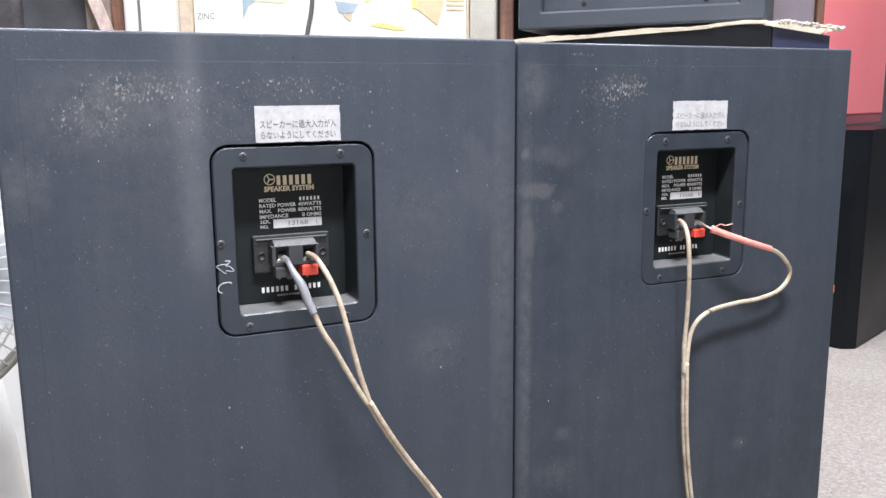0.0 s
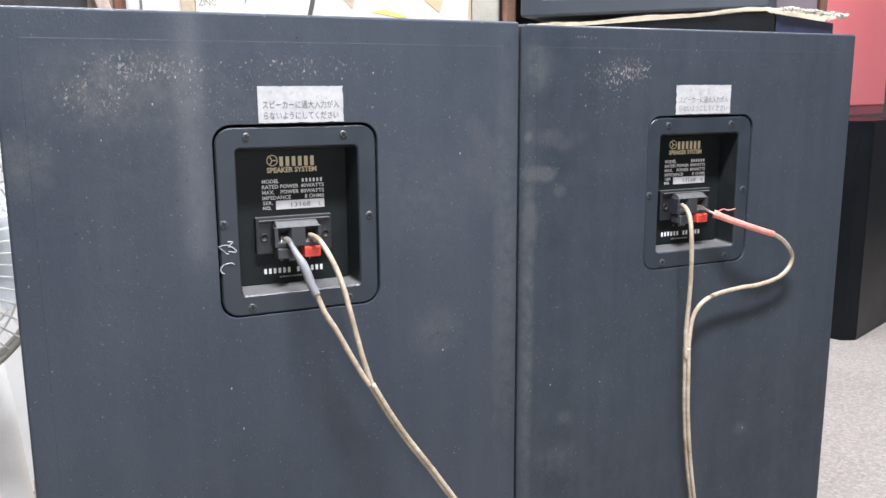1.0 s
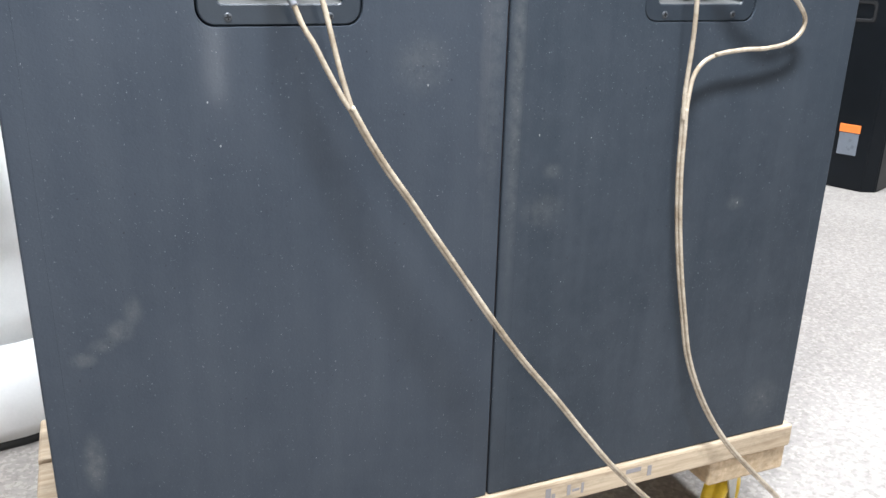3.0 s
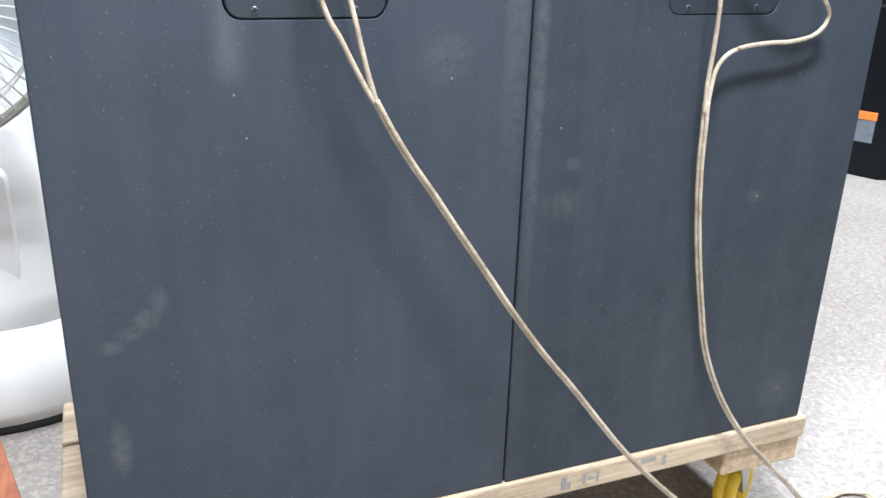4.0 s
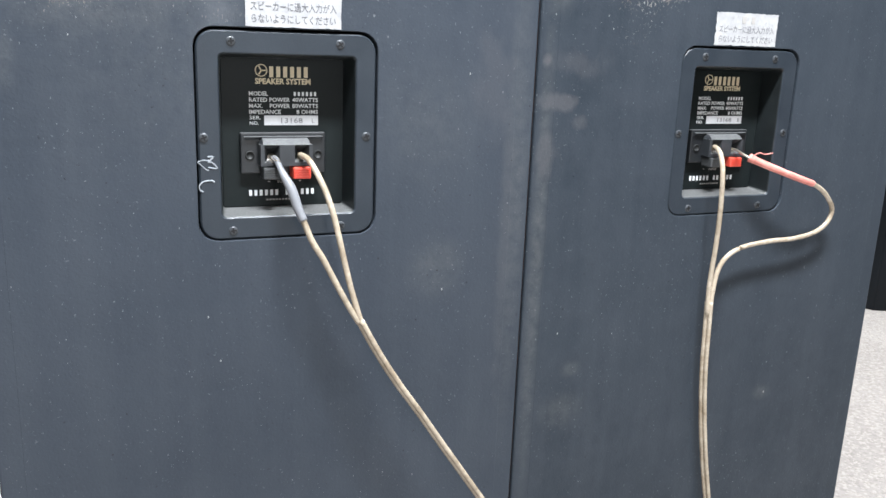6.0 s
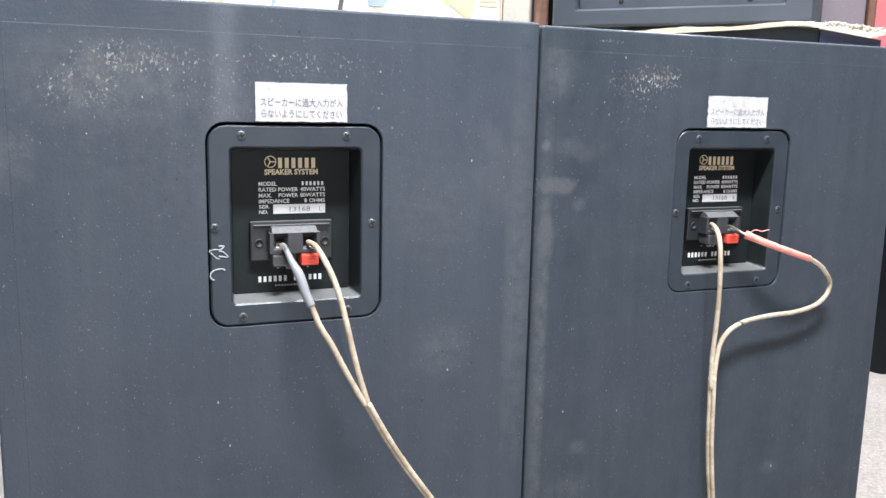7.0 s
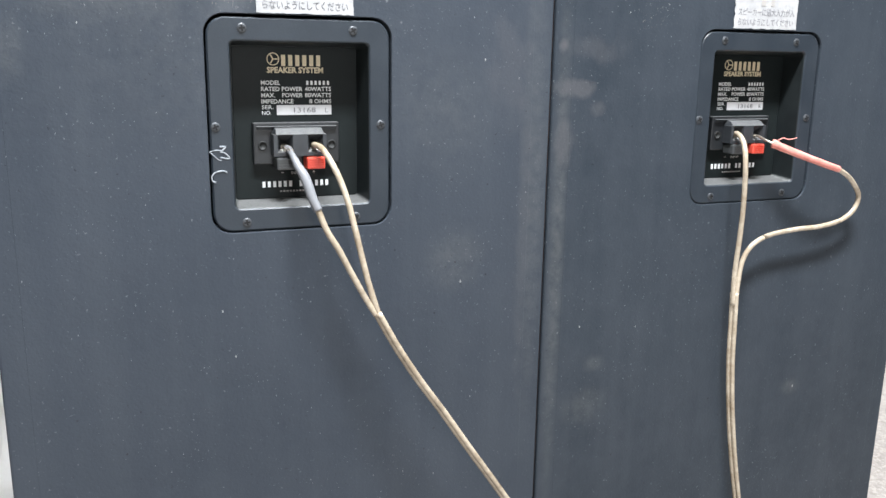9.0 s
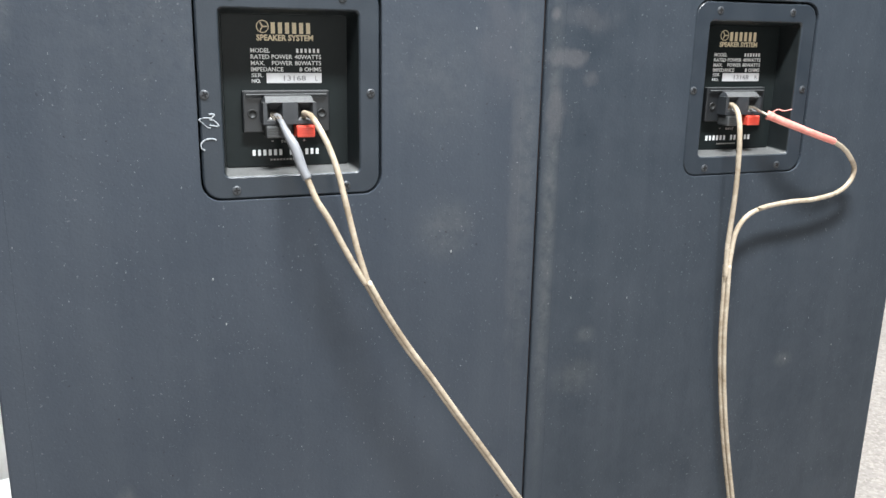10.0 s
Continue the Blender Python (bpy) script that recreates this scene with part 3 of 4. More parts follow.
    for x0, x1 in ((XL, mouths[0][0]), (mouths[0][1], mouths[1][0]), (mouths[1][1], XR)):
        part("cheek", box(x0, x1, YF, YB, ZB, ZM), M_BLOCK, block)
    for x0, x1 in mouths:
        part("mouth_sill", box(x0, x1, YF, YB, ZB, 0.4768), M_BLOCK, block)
        mid = 0.5 * (x0 + x1)
        sq = lambda h, zc, hz, y: [(mid + sx * h, y, zc + sz * hz) for sx, sz in ((-1, -1), (1, -1), (1, 1), (-1, 1))]
        part("funnel", loops([sq(0.5 * (x1 - x0), 0.4825, 0.0057, YF), sq(0.0018, 0.4815, 0.0020, 0.0165)]), M_BLOCK, block)
    for x0, x1 in mouths:
        cx = 0.5 * (x0 + x1)
        # near-black plate closes the funnel in place of its inner shade
        part("mouth", box(cx - 0.0022, cx + 0.0022, 0.0166, 0.0172, 0.4790, 0.4840), M_DARK, block, "near-black plate painted as the wire mouth's shade")
        part("contact", loops([[(cx - 0.0030, 0.0128, 0.4772), (cx + 0.0030, 0.0128, 0.4772), (cx + 0.0018, 0.0158, 0.4800), (cx - 0.0018, 0.0158, 0.4800)], [(cx - 0.0030, 0.0124, 0.4776), (cx + 0.0030, 0.0124, 0.4776), (cx + 0.0018, 0.0154, 0.4804), (cx - 0.0018, 0.0154, 0.4804)]], True, True), M_NICKEL, block, "bright metal contact")
    for cx, mat, lab in ((-0.0100, M_GREY_KEY, "dark grey push key"), (0.0092, M_RED_KEY, "red push key")):
        kb = box(cx - 0.0058, cx + 0.0058, 0.0075, 0.0200, 0.4662, 0.4738, 0.0008)
        for i in range(4):
            box(cx - 0.0048, cx + 0.0048, 0.0070, 0.0080, 0.4672 + 0.0016 * i, 0.4680 + 0.0016 * i, bm=kb)
        part("push_key", kb, mat, block, lab)
    for cx in (-0.0226, 0.0222):
        ringb = turned(lathe([(0.0031, 0), (0.0031, 0.0008), (0.0022, 0.0008), (0.0020, 0.0002)], 14), pose(cx, 0.0196, 0.4805, 90))
        part("screw", ringb, M_RUBBER, block, "sunken dark screw", True)
    # warning label in two lines
    lz = 0.5738
    ragged = random.Random(7 if worn_label else 3)
    rag = 0.00035 if worn_label else 0.0002
    edge = [(-1 + 2 * k / 30, -1) for k in range(30)] + [(1, -1 + 2 * k / 12) for k in range(12)] + [(1 - 2 * k / 30, 1) for k in range(30)] + [(-1, 1 - 2 * k / 12) for k in range(12)]
    edge = [(lx + 0.0300 * u - u * abs(ragged.gauss(0, rag)), lz + 0.0124 * w - w * abs(ragged.gauss(0, rag))) for u, w in edge]
    sticker = part("warning_label", loops([at_y(edge, -0.0004), at_y(edge, -0.0009)], True, True), M_PAPER, sp, "off-white paper warning label")
    words("lettering", "\u30b9\u30d4\u30fc\u30ab\u30fc\u306b\u904e\u5927\u5165\u529b\u304c\u5165", 0.0058, lx, -0.0010, lz - 0.0022, M_INK if x < 0 else M_DIM_INK, sticker, "grey printed lettering", width=0.0535, align="CENTER")
    words("lettering", "\u3089\u306a\u3044\u3088\u3046\u306b\u3057\u3066\u304f\u3060\u3055\u3044", 0.0058, lx, -0.0010, lz - 0.0095, M_INK if x < 0 else M_DIM_INK, sticker, "grey printed lettering", width=0.0525, align="CENTER")
    if worn_label:
        bars("faded_mark", [(lx - 0.0055, lx - 0.0015, lz + 0.0045, lz + 0.0095), (lx + 0.0035, lx + 0.007, lz + 0.0045, lz + 0.0095)], -0.0009, M_FAINT, sticker, "faded marks")
    return sp


left = loudspeaker(-0.1823, 0.1787, 0.6335, 0.0028, 0.0071, (0.0, 0.0004, 0.0013), M_LEFT, "13168L", "black-painted loudspeaker cabinet seen from behind, chipped upper edge", False)
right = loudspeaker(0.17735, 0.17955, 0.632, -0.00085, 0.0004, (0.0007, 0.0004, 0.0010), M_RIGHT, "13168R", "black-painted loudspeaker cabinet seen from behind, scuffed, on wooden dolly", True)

# chalk letters on the flange of one plate
chalk = bmesh.new()
for pts, thick in (([(-0.0565, 0.4790), (-0.0540, 0.4768), (-0.0512, 0.4742), (-0.0495, 0.4738)], 0.00030), ([(-0.0565, 0.4790), (-0.0530, 0.4800), (-0.0490, 0.4798)], 0.00034), ([(-0.0502, 0.4822), (-0.0470, 0.4820), (-0.0480, 0.4806), (-0.0500, 0.4788)], 0.00050), ([(-0.0500, 0.4788), (-0.0472, 0.4782), (-0.0446, 0.4748), (-0.0500, 0.4756)], 0.00040), ([(-0.0464, 0.4662), (-0.0478, 0.4671), (-0.0505, 0.4672), (-0.0536, 0.4664), (-0.0556, 0.4640), (-0.0553, 0.4615), (-0.0534, 0.4602)], 0.00048)):
    line = spline([(qx, 0.0001, qz) for qx, qz in pts], 5)
    tube(line, thick, 6, chalk)
marks = part("chalk_letters", chalk, M_CHALK, left, "chalk handwriting B C")
marks.location.x = 0.0028


# ---- speaker cables ----
def twin(pts, name, parent, r=0.0019, side=Vector((0.5, -1, 0.3))):
    line = spline(pts, 8)
    bm = tube(line, r, 9, None, r * 0.85, side)
    tube(line, r, 9, bm, -r * 0.85, side)
    return part(name, bm, M_CABLE, parent, "twin clear-sheathed cable", True)


def single(pts, name, parent, r=0.0020, mat=None, label="", steps=8):
    return part(name, tube(spline(pts, steps), r, 10), mat or M_CABLE, parent, label, True)


def strands(parent, hx, top):
    wb = bmesh.new()
    for dx in (-0.003, -0.0012, 0.0008, 0.003):
        tube(spline([(hx + 0.3 * dx, 0.012, top + 0.001), (hx + dx, 0.005, top), (hx + 0.8 * dx + 0.001, -0.001, top - 0.001 - abs(dx) * 0.4)], 4), 0.00045, 5, wb)
    part("wire_strands", wb, M_COPPER, parent, "bare tinned strands")


cable_a = thing("speaker_cable", "beige clear-sheathed twin speaker cable with grey shrink sleeve", "cable", pose(0, 0, 0), "speaker cables")
single([(-0.1880, 0.013, 0.6195), (-0.1865, 0.003, 0.6185), (-0.184, -0.006, 0.611), (-0.180, -0.012, 0.602), (-0.177, -0.016, 0.591), (-0.174, -0.019, 0.583)], "shrink_sleeve", cable_a, lambda u: 0.0020 + 0.0012 * min(1.0, max(0.0, (u - 0.30) * 4.0)) - 0.0005 * max(0.0, u - 0.75) * 4.0, M_SHRINK, "grey heat-shrink sleeve")
single([(-0.1745, -0.0187, 0.5845), (-0.169, -0.021, 0.570), (-0.162, -0.022, 0.558), (-0.1535, -0.0225, 0.541), (-0.1445, -0.023, 0.524), (-0.138, -0.024, 0.513)], "conductor", cable_a)
single([(-0.1690, 0.014, 0.6200), (-0.1695, 0.006, 0.6212), (-0.167, -0.004, 0.6195), (-0.163, -0.012, 0.611), (-0.1582, -0.016, 0.599), (-0.1542, -0.019, 0.585), (-0.1505, -0.021, 0.568), (-0.147, -0.022, 0.552), (-0.1435, -0.023, 0.537), (-0.1395, -0.0235, 0.523), (-0.1365, -0.024, 0.513)], "conductor", cable_a)
twin([(-0.1375, -0.024, 0.5145), (-0.125, -0.026, 0.491), (-0.111, -0.028, 0.468), (-0.0942, -0.030, 0.4435), (-0.0765, -0.032, 0.4165), (-0.0520, -0.034, 0.380), (-0.0225, -0.036, 0.336), (0.0065, -0.038, 0.296), (0.038, -0.041, 0.257), (0.068, -0.045, 0.2175), (0.099, -0.050, 0.179), (0.138, -0.057, 0.138), (0.175, -0.066, 0.104), (0.225, -0.085, 0.060), (0.275, -0.115, 0.018), (0.33, -0.16, 0.0045), (0.42, -0.24, 0.0045), (0.60, -0.33, 0.0045)], "twin_lead", cable_a)
strands(cable_a, -0.1885, 0.6205)

cable_b = thing("speaker_cable", "beige clear-sheathed twin speaker cable with red sleeve and floor loop", "cable", pose(0, 0, 0), "speaker cables")
single([(0.1668, 0.014, 0.6205), (0.1655, 0.004, 0.622), (0.16, -0.01, 0.616), (0.158, -0.016, 0.602), (0.1602, -0.0155, 0.5755), (0.1616, -0.0137, 0.5487), (0.1621, -0.011, 0.5115), (0.1634, -0.011, 0.4871)], "conductor", cable_b)
single([(0.1860, 0.014, 0.6200), (0.1855, 0.004, 0.6200), (0.1840, -0.006, 0.6180), (0.186, -0.013, 0.6155)], "bare_wire", cable_b, 0.0010, M_COPPER, "bare twisted wire")
single([(0.1860, -0.0135, 0.6155), (0.200, -0.018, 0.610), (0.214, -0.021, 0.605), (0.231, -0.0225, 0.5995), (0.246, -0.022, 0.595)], "red_sleeve", cable_b, lambda u: 0.0031 - 0.0005 * u, M_RED_TUBE, "pinkish red heat-shrink sleeve")
part("sleeve_mouth", tube(spline([(0.1850, -0.0128, 0.6160), (0.1872, -0.0140, 0.6152), (0.1895, -0.0148, 0.6143)], 4), lambda u: 0.0036 - 0.0006 * u, 10), M_RED_TUBE, cable_b, "torn red sleeve end", True)
part("wire_strands", tube(spline([(0.186, -0.015, 0.6175), (0.190, -0.018, 0.6205), (0.194, -0.020, 0.6195), (0.200, -0.022, 0.6208)], 4), 0.0004, 5), M_RED_TUBE, cable_b, "frayed red strand")
single([(0.2445, -0.022, 0.5955), (0.2582, -0.0185, 0.59), (0.2703, -0.0151, 0.5829), (0.2831, -0.011, 0.5704), (0.2801, -0.0104, 0.5583), (0.2669, -0.0104, 0.5502), (0.2441, -0.011, 0.5465), (0.2201, -0.0116, 0.5459), (0.1937, -0.0116, 0.5429), (0.178, -0.0116, 0.5368), (0.1695, -0.011, 0.5257), (0.1664, -0.011, 0.5095), (0.1654, -0.011, 0.4871)], "conductor", cable_b)
twin([(0.1639, -0.011, 0.4973), (0.1655, -0.0104, 0.4731), (0.1677, -0.0099, 0.4368), (0.1734, -0.0093, 0.3924), (0.1823, -0.009, 0.344), (0.1939, -0.009, 0.2933), (0.203, -0.0104, 0.255), (0.2201, -0.0116, 0.2147), (0.2433, -0.0128, 0.1753), (0.2682, -0.0173, 0.1412), (0.2968, -0.0206, 0.1104), (0.337, -0.02, 0.07), (0.376, -0.012, 0.03), (0.402, -0.004, 0.0075), (0.428, 0.004, 0.0045), (0.466, 0.009, 0.0045), (0.49, -0.004, 0.0045), (0.481, -0.032, 0.0045), (0.46, -0.09, 0.0045), (0.5, -0.2, 0.0045)], "twin_lead", cable_b)


# ---- wooden dolly ----
dolly = thing("wooden_dolly", "low pine dolly with yellow casters under both loudspeakers", "dolly", pose(0, 0, 0))
for y0, y1, x0, x1 in ((-0.004, 0.092, -0.394, 0.367), (0.099, 0.202, -0.391, 0.365), (0.209, 0.290, -0.392, 0.366)):
    part("slat", box(x0, x1, y0, y1, 0.1135, BASE, 0.003), M_PINE, dolly)
for x0 in (0.262, -0.390):
    part("batten", box(x0, x0 + 0.1035, 0.000, 0.284, 0.083, 0.1135, 0.003), M_PINE_Y, dolly)
for rect in ((0.058, 0.064, 0.119, 0.134), (0.065, 0.069, 0.119, 0.127), (0.082, 0.086, 0.121, 0.133), (0.088, 0.096, 0.124, 0.127), (0.098, 0.101, 0.120, 0.132), (0.150, 0.168, 0.129, 0.134), (0.176, 0.181, 0.121, 0.133)):
    bars("ink_mark", [rect], -0.0042, M_BLUE_MARK, dolly, "smudged blue ink mark")
for cx, cy, swing in ((0.312, 0.036, -62), (-0.335, 0.036, 15), (0.305, 0.245, -50), (-0.335, 0.245, 70)):
    m = pose(cx, cy, 0, 0, 0, swing)
    wheel_r = 0.032
    axle = m @ pose(0, 0.012, wheel_r, 0, 90, 0)
    fork = box(-0.020, 0.020, -0.022, 0.022, 0.0795, 0.083, 0.001)
    for sx in (-0.0150, 0.0130):
        ends = [[(x, -0.016, 0.0795), (x, 0.016, 0.0795), (x, 0.019, 0.028), (x, 0.006, 0.026)] for x in (sx, sx + 0.002)]
        join(fork, loops(ends, True, True))
    forked = part("caster", turned(fork, m), M_ZINC, dolly, "zinc caster fork")
    tyre = lathe([(0.0205, -0.0125), (wheel_r - 0.003, -0.0125), (wheel_r, -0.010), (wheel_r, -0.003), (wheel_r - 0.002, -0.001), (wheel_r - 0.002, 0.001), (wheel_r, 0.003), (wheel_r, 0.010), (wheel_r - 0.003, 0.0125), (0.0205, 0.0125), (0.0195, 0.005), (0.007, 0.004), (0.007, -0.004), (0.0195, -0.005), (0.0205, -0.0125)], 36)
    for face in [f for f in tyre.faces if len(f.verts) > 4]:
        tyre.faces.remove(face)
    bmesh.ops.remove_doubles(tyre, verts=tyre.verts[:], dist=0.00005)
    part("wheel", turned(tyre, axle), M_YELLOW, forked, "yellow plastic wheel", True)
    part("hub", turned(lathe([(0.0068, -0.0125), (0.0068, 0.0125)], 16), axle), M_ZINC, forked, "grey wheel hub")


# ---- white electric fan ----
fan = thing("electric_fan", "white plastic floor fan with wire guard and black rubber foot", "fan", pose(-0.505, 0.63, 0))


def oval(hx, hy, z, cy=0.0, n=36, p=2.6):
    pts = []
    for k in range(n):
        a = 2 * math.pi * k / n
        ca, sa = math.cos(a), math.sin(a)
        pts.append((hx * math.copysign(abs(ca) ** (2 / p), ca), cy + hy * math.copysign(abs(sa) ** (2 / p), sa), z))
    return pts


part("foot", loops([oval(0.170, 0.150, 0.0), oval(0.172, 0.152, 0.006), oval(0.170, 0.150, 0.013)], True, True), M_RUBBER, fan, "black rubber foot")
part("base", loops([oval(0.172, 0.152, 0.013), oval(0.174, 0.154, 0.03), oval(0.172, 0.150, 0.055), oval(0.160, 0.136, 0.085), oval(0.140, 0.110, 0.108), oval(0.10, 0.07, 0.118)], True, True), M_FAN, fan, "", True)
part("column", loops([oval(0.125, 0.085, 0.105), oval(0.112, 0.062, 0.15), oval(0.105, 0.048, 0.22), oval(0.098, 0.044, 0.30), oval(0.09, 0.042, 0.37), oval(0.07, 0.035, 0.395)], True, True), M_FAN, fan, "", True)
part("panel", loops([[(x, -0.052, z) for x, z in rr(-0.01, 0.24, 0.07, 0.09, 0.02)], [(x, -0.047, z) for x, z in rr(-0.01, 0.24, 0.073, 0.093, 0.02)], [(x, -0.04, z) for x, z in rr(-0.01, 0.24, 0.073, 0.093, 0.02)]], True, False), M_FAN, fan, "white control panel")
bars("printed_line", [(0.02, 0.045, 0.17, 0.176)], -0.0525, M_FAN_GREY, fan, "small grey print")
GC, GR, GY = 0.545, 0.155, -0.165
part("motor", turned(lathe([(0.02, -0.05), (0.05, -0.045), (0.055, 0.0), (0.045, 0.06), (0.015, 0.08)], 28), pose(0, GY + 0.12, GC, -90)), M_FAN, fan, "white motor housing", True)
part("neck", tube(spline([(0, -0.01, 0.36), (0, -0.02, 0.44), (0, GY + 0.13, GC - 0.03)], 5), 0.03, 14), M_FAN, fan, "", True)
ringb = bmesh.new()
for yy, rr_ in ((GY, GR), (GY + 0.035, GR + 0.002)):
    tube([Vector((GR * math.cos(a), yy, GC + GR * math.sin(a))) for a in (2 * math.pi * k / 60 for k in range(61))], 0.0042, 8, ringb, side=Vector((0, 1, 0)), caps=False)
part("guard_ring", ringb, M_FAN_GREY, fan, "grey guard rim", True)
for nm, bulge, y_off in (("front_guard", -0.055, GY), ("rear_guard", 0.07, GY + 0.035)):
    gb = bmesh.new()
    for k in range(56):
        a = 2 * math.pi * k / 56
        line = [Vector((GR * u * math.cos(a + 0.25 * (1 - u)), y_off + bulge * (1 - u ** 3), GC + GR * u * math.sin(a + 0.25 * (1 - u)))) for u in (1.0, 0.95, 0.85, 0.7, 0.5, 0.3)]
        tube(line, 0.0011, 5, gb, side=Vector((0, 1, 0.01)))
    for u in (0.3, 0.62, 0.85):
        tube([Vector((GR * u * math.cos(a), y_off + bulge * (1 - u ** 3), GC + GR * u * math.sin(a))) for a in (2 * math.pi * k / 48 for k in range(49))], 0.0014, 5, gb, side=Vector((0, 1, 0)), caps=False)
    tagged(part(nm, gb, M_WIRE, fan, "white wire guard"), kind="stuff")
for k in range(4):
    bl = bmesh.new()
    rows = []
    for u in (0.2, 0.45, 0.7, 0.88):
        w = 0.5 + 0.25 * u
        rows.append([bl.verts.new((GR * u * math.cos(b), GY + 0.02 - 0.035 * (j / 4 - 0.5), GC + GR * u * math.sin(b))) for j, b in ((j, k * math.pi / 2 + w * (j / 4 - 0.5) * 1.6) for j in range(5))])
    for r0, r1 in zip(rows, rows[1:]):
        for j in range(4):
            bl.faces.new((r0[j], r0[j + 1], r1[j + 1], r1[j]))
    bmesh.ops.solidify(bl, geom=bl.faces[:], thickness=0.002)
    part("blade", bl, M_BLADE, fan, "pale fan blade", True)
part("hub", turned(lathe([(0.012, -0.02), (0.034, -0.016), (0.036, 0.02)], 24), pose(0, GY + 0.015, GC, -90)), M_FAN, fan, "", True)

tagged(part("plank", turned(box(-0.035, 0.035, -0.16, 0.16, 0.0, 0.022, 0.003), pose(-0.497, 0.355, 0, 0, 0, 13)), M_TERRA), "red-brown wooden plank lying on the floor", "plank")

# ---- black cabinet with a red board on top ----
CAB = pose(1.712, 1.056, 0, 0, 0, 21)
cab = thing("black_cabinet", "tall glossy black cabinet standing on the floor, tag on its side", "cabinet", CAB)
cb = loops([[(0.03, 0.0, 0.0), (0.42, 0.0, 0.0), (0.42, 0.40, 0.0), (0.0, 0.40, 0.0), (0.0, 0.03, 0.0)], [(0.03, 0.0, 0.632), (0.42, 0.0, 0.632), (0.42, 0.40, 0.632), (0.0, 0.40, 0.632), (0.0, 0.03, 0.632)]], True, True)
bmesh.ops.bevel(cb, geom=cb.edges[:], offset=0.004, segments=2, affect="EDGES")
part("body", cb, M_BLACKCAB, cab)
# near-black rim stands in for the shade of a grip recess
part("side_grip", loops([[(0.0005, y, z) for y, z in rr(0.15, 0.495, 0.075, 0.028, 0.012)], [(-0.003, y, z) for y, z in rr(0.15, 0.495, 0.075, 0.028, 0.012)], [(-0.003, y, z) for y, z in rr(0.15, 0.495, 0.068, 0.021, 0.010)], [(0.0002, y, z) for y, z in rr(0.15, 0.495, 0.066, 0.019, 0.010)]], False, True), M_DARK, cab, "near-black rim standing in for a shaded grip recess")
part("tag", box(-0.0035, -0.0005, 0.062, 0.116, 0.100, 0.163, 0.001), M_BAG, cab, "grey plastic tag")
part("tag_header", box(-0.0042, -0.0005, 0.060, 0.118, 0.164, 0.187, 0.001), M_ORANGE, cab, "orange tag header")
red = thing("red_box", "plain bright red box above a painted reflection strip on black cabinet", "box", CAB)
part("body", box(0.135, 0.75, 0.20, 0.36, 0.664, 1.30, 0.004), M_RED, red)
# solid strip stands in for the red reflection on the cabinet top
part("reflection_strip", box(0.137, 0.75, 0.202, 0.36, 0.632, 0.664, 0.003), M_RED_REFLECTION, red, "dusky red strip in place of a reflection")


# ---- things behind the loudspeakers, placed in the opening camera's axes to fit its view ----
VIEW_AXES = pose(-0.330, -0.5706, 0, 0, 0, -24.2)


def stand(name, label, category, material, x0, x1, y0, y1, z0, z1, bevel=0.003):
    return tagged(part(name, turned(box(x0, x1, y0, y1, z0, z1, bevel), VIEW_AXES), material), label, category)


carton = thing("printed_carton", "tall white printed carton with tan edges behind the loudspeakers", "carton", VIEW_AXES)
part("body", box(-0.385, 0.054, 1.400, 1.60, 0.0, 1.35, 0.002), M_POSTER, carton)
part("edge_strip", box(-0.408, -0.3855, 1.394, 1.60, 0.0, 1.35, 0.003), M_CARD, carton, "tan cardboard edge")
part("edge_strip", box(0.0545, 0.0575, 1.394, 1.60, 0.0, 1.35, 0.001), M_CARD, carton, "tan cardboard edge")
words("lettering", "ZINC", 0.014, -0.380, 1.3995, 0.858, M_INK, carton, "dark printed letters", width=0.028)


def patch(name, pts, material, label):
    part(name, loops([[(x, 1.3995, z) for x, z in pts], [(x, 1.3985, z) for x, z in pts]], True, True), material, carton, label)


patch("printed_leaf", [(-0.306, 0.857), (-0.296, 0.879), (-0.272, 0.894), (-0.230, 0.904), (-0.272, 0.907), (-0.306, 0.894)], M_GYPR, "grey printed shape")
patch("printed_shape", [(-0.287, 0.886), (-0.244, 0.882), (-0.210, 0.894), (-0.225, 0.919), (-0.272, 0.919)], M_GRPR, "pale green printed shape")
patch("printed_shape", [(-0.158, 0.885), (-0.120, 0.880), (-0.129, 0.866), (-0.152, 0.866)], M_GYPR, "grey-blue printed shape")
patch("printed_shape", [(-0.146, 0.865), (-0.130, 0.865), (-0.132, 0.852), (-0.138, 0.856)], M_CARD, "tan printed shape")
patch("printed_shape", [(-0.110, 0.929), (-0.099, 0.929), (-0.100, 0.884), (-0.110, 0.882)], M_YEL, "yellow printed shape")
patch("printed_shape", [(-0.036, 0.929), (-0.0255, 0.929), (-0.0255, 0.871), (-0.034, 0.873)], M_YEL, "yellow printed shape")
patch("printed_shape", [(-0.025, 0.929), (0.019, 0.929), (0.017, 0.881), (0.007, 0.845), (-0.025, 0.871)], M_ORPR, "tan printed arrow")
for z in (0.886, 0.879, 0.872):
    patch("printed_line", [(0.021, z), (0.050, z - 0.001), (0.050, z - 0.004), (0.021, z - 0.003)], M_ORPR, "tan printed line")
patch("printed_shape", [(-0.105, 0.847), (-0.082, 0.851), (-0.043, 0.840), (-0.058, 0.838)], M_YEL, "pale yellow printed shape")
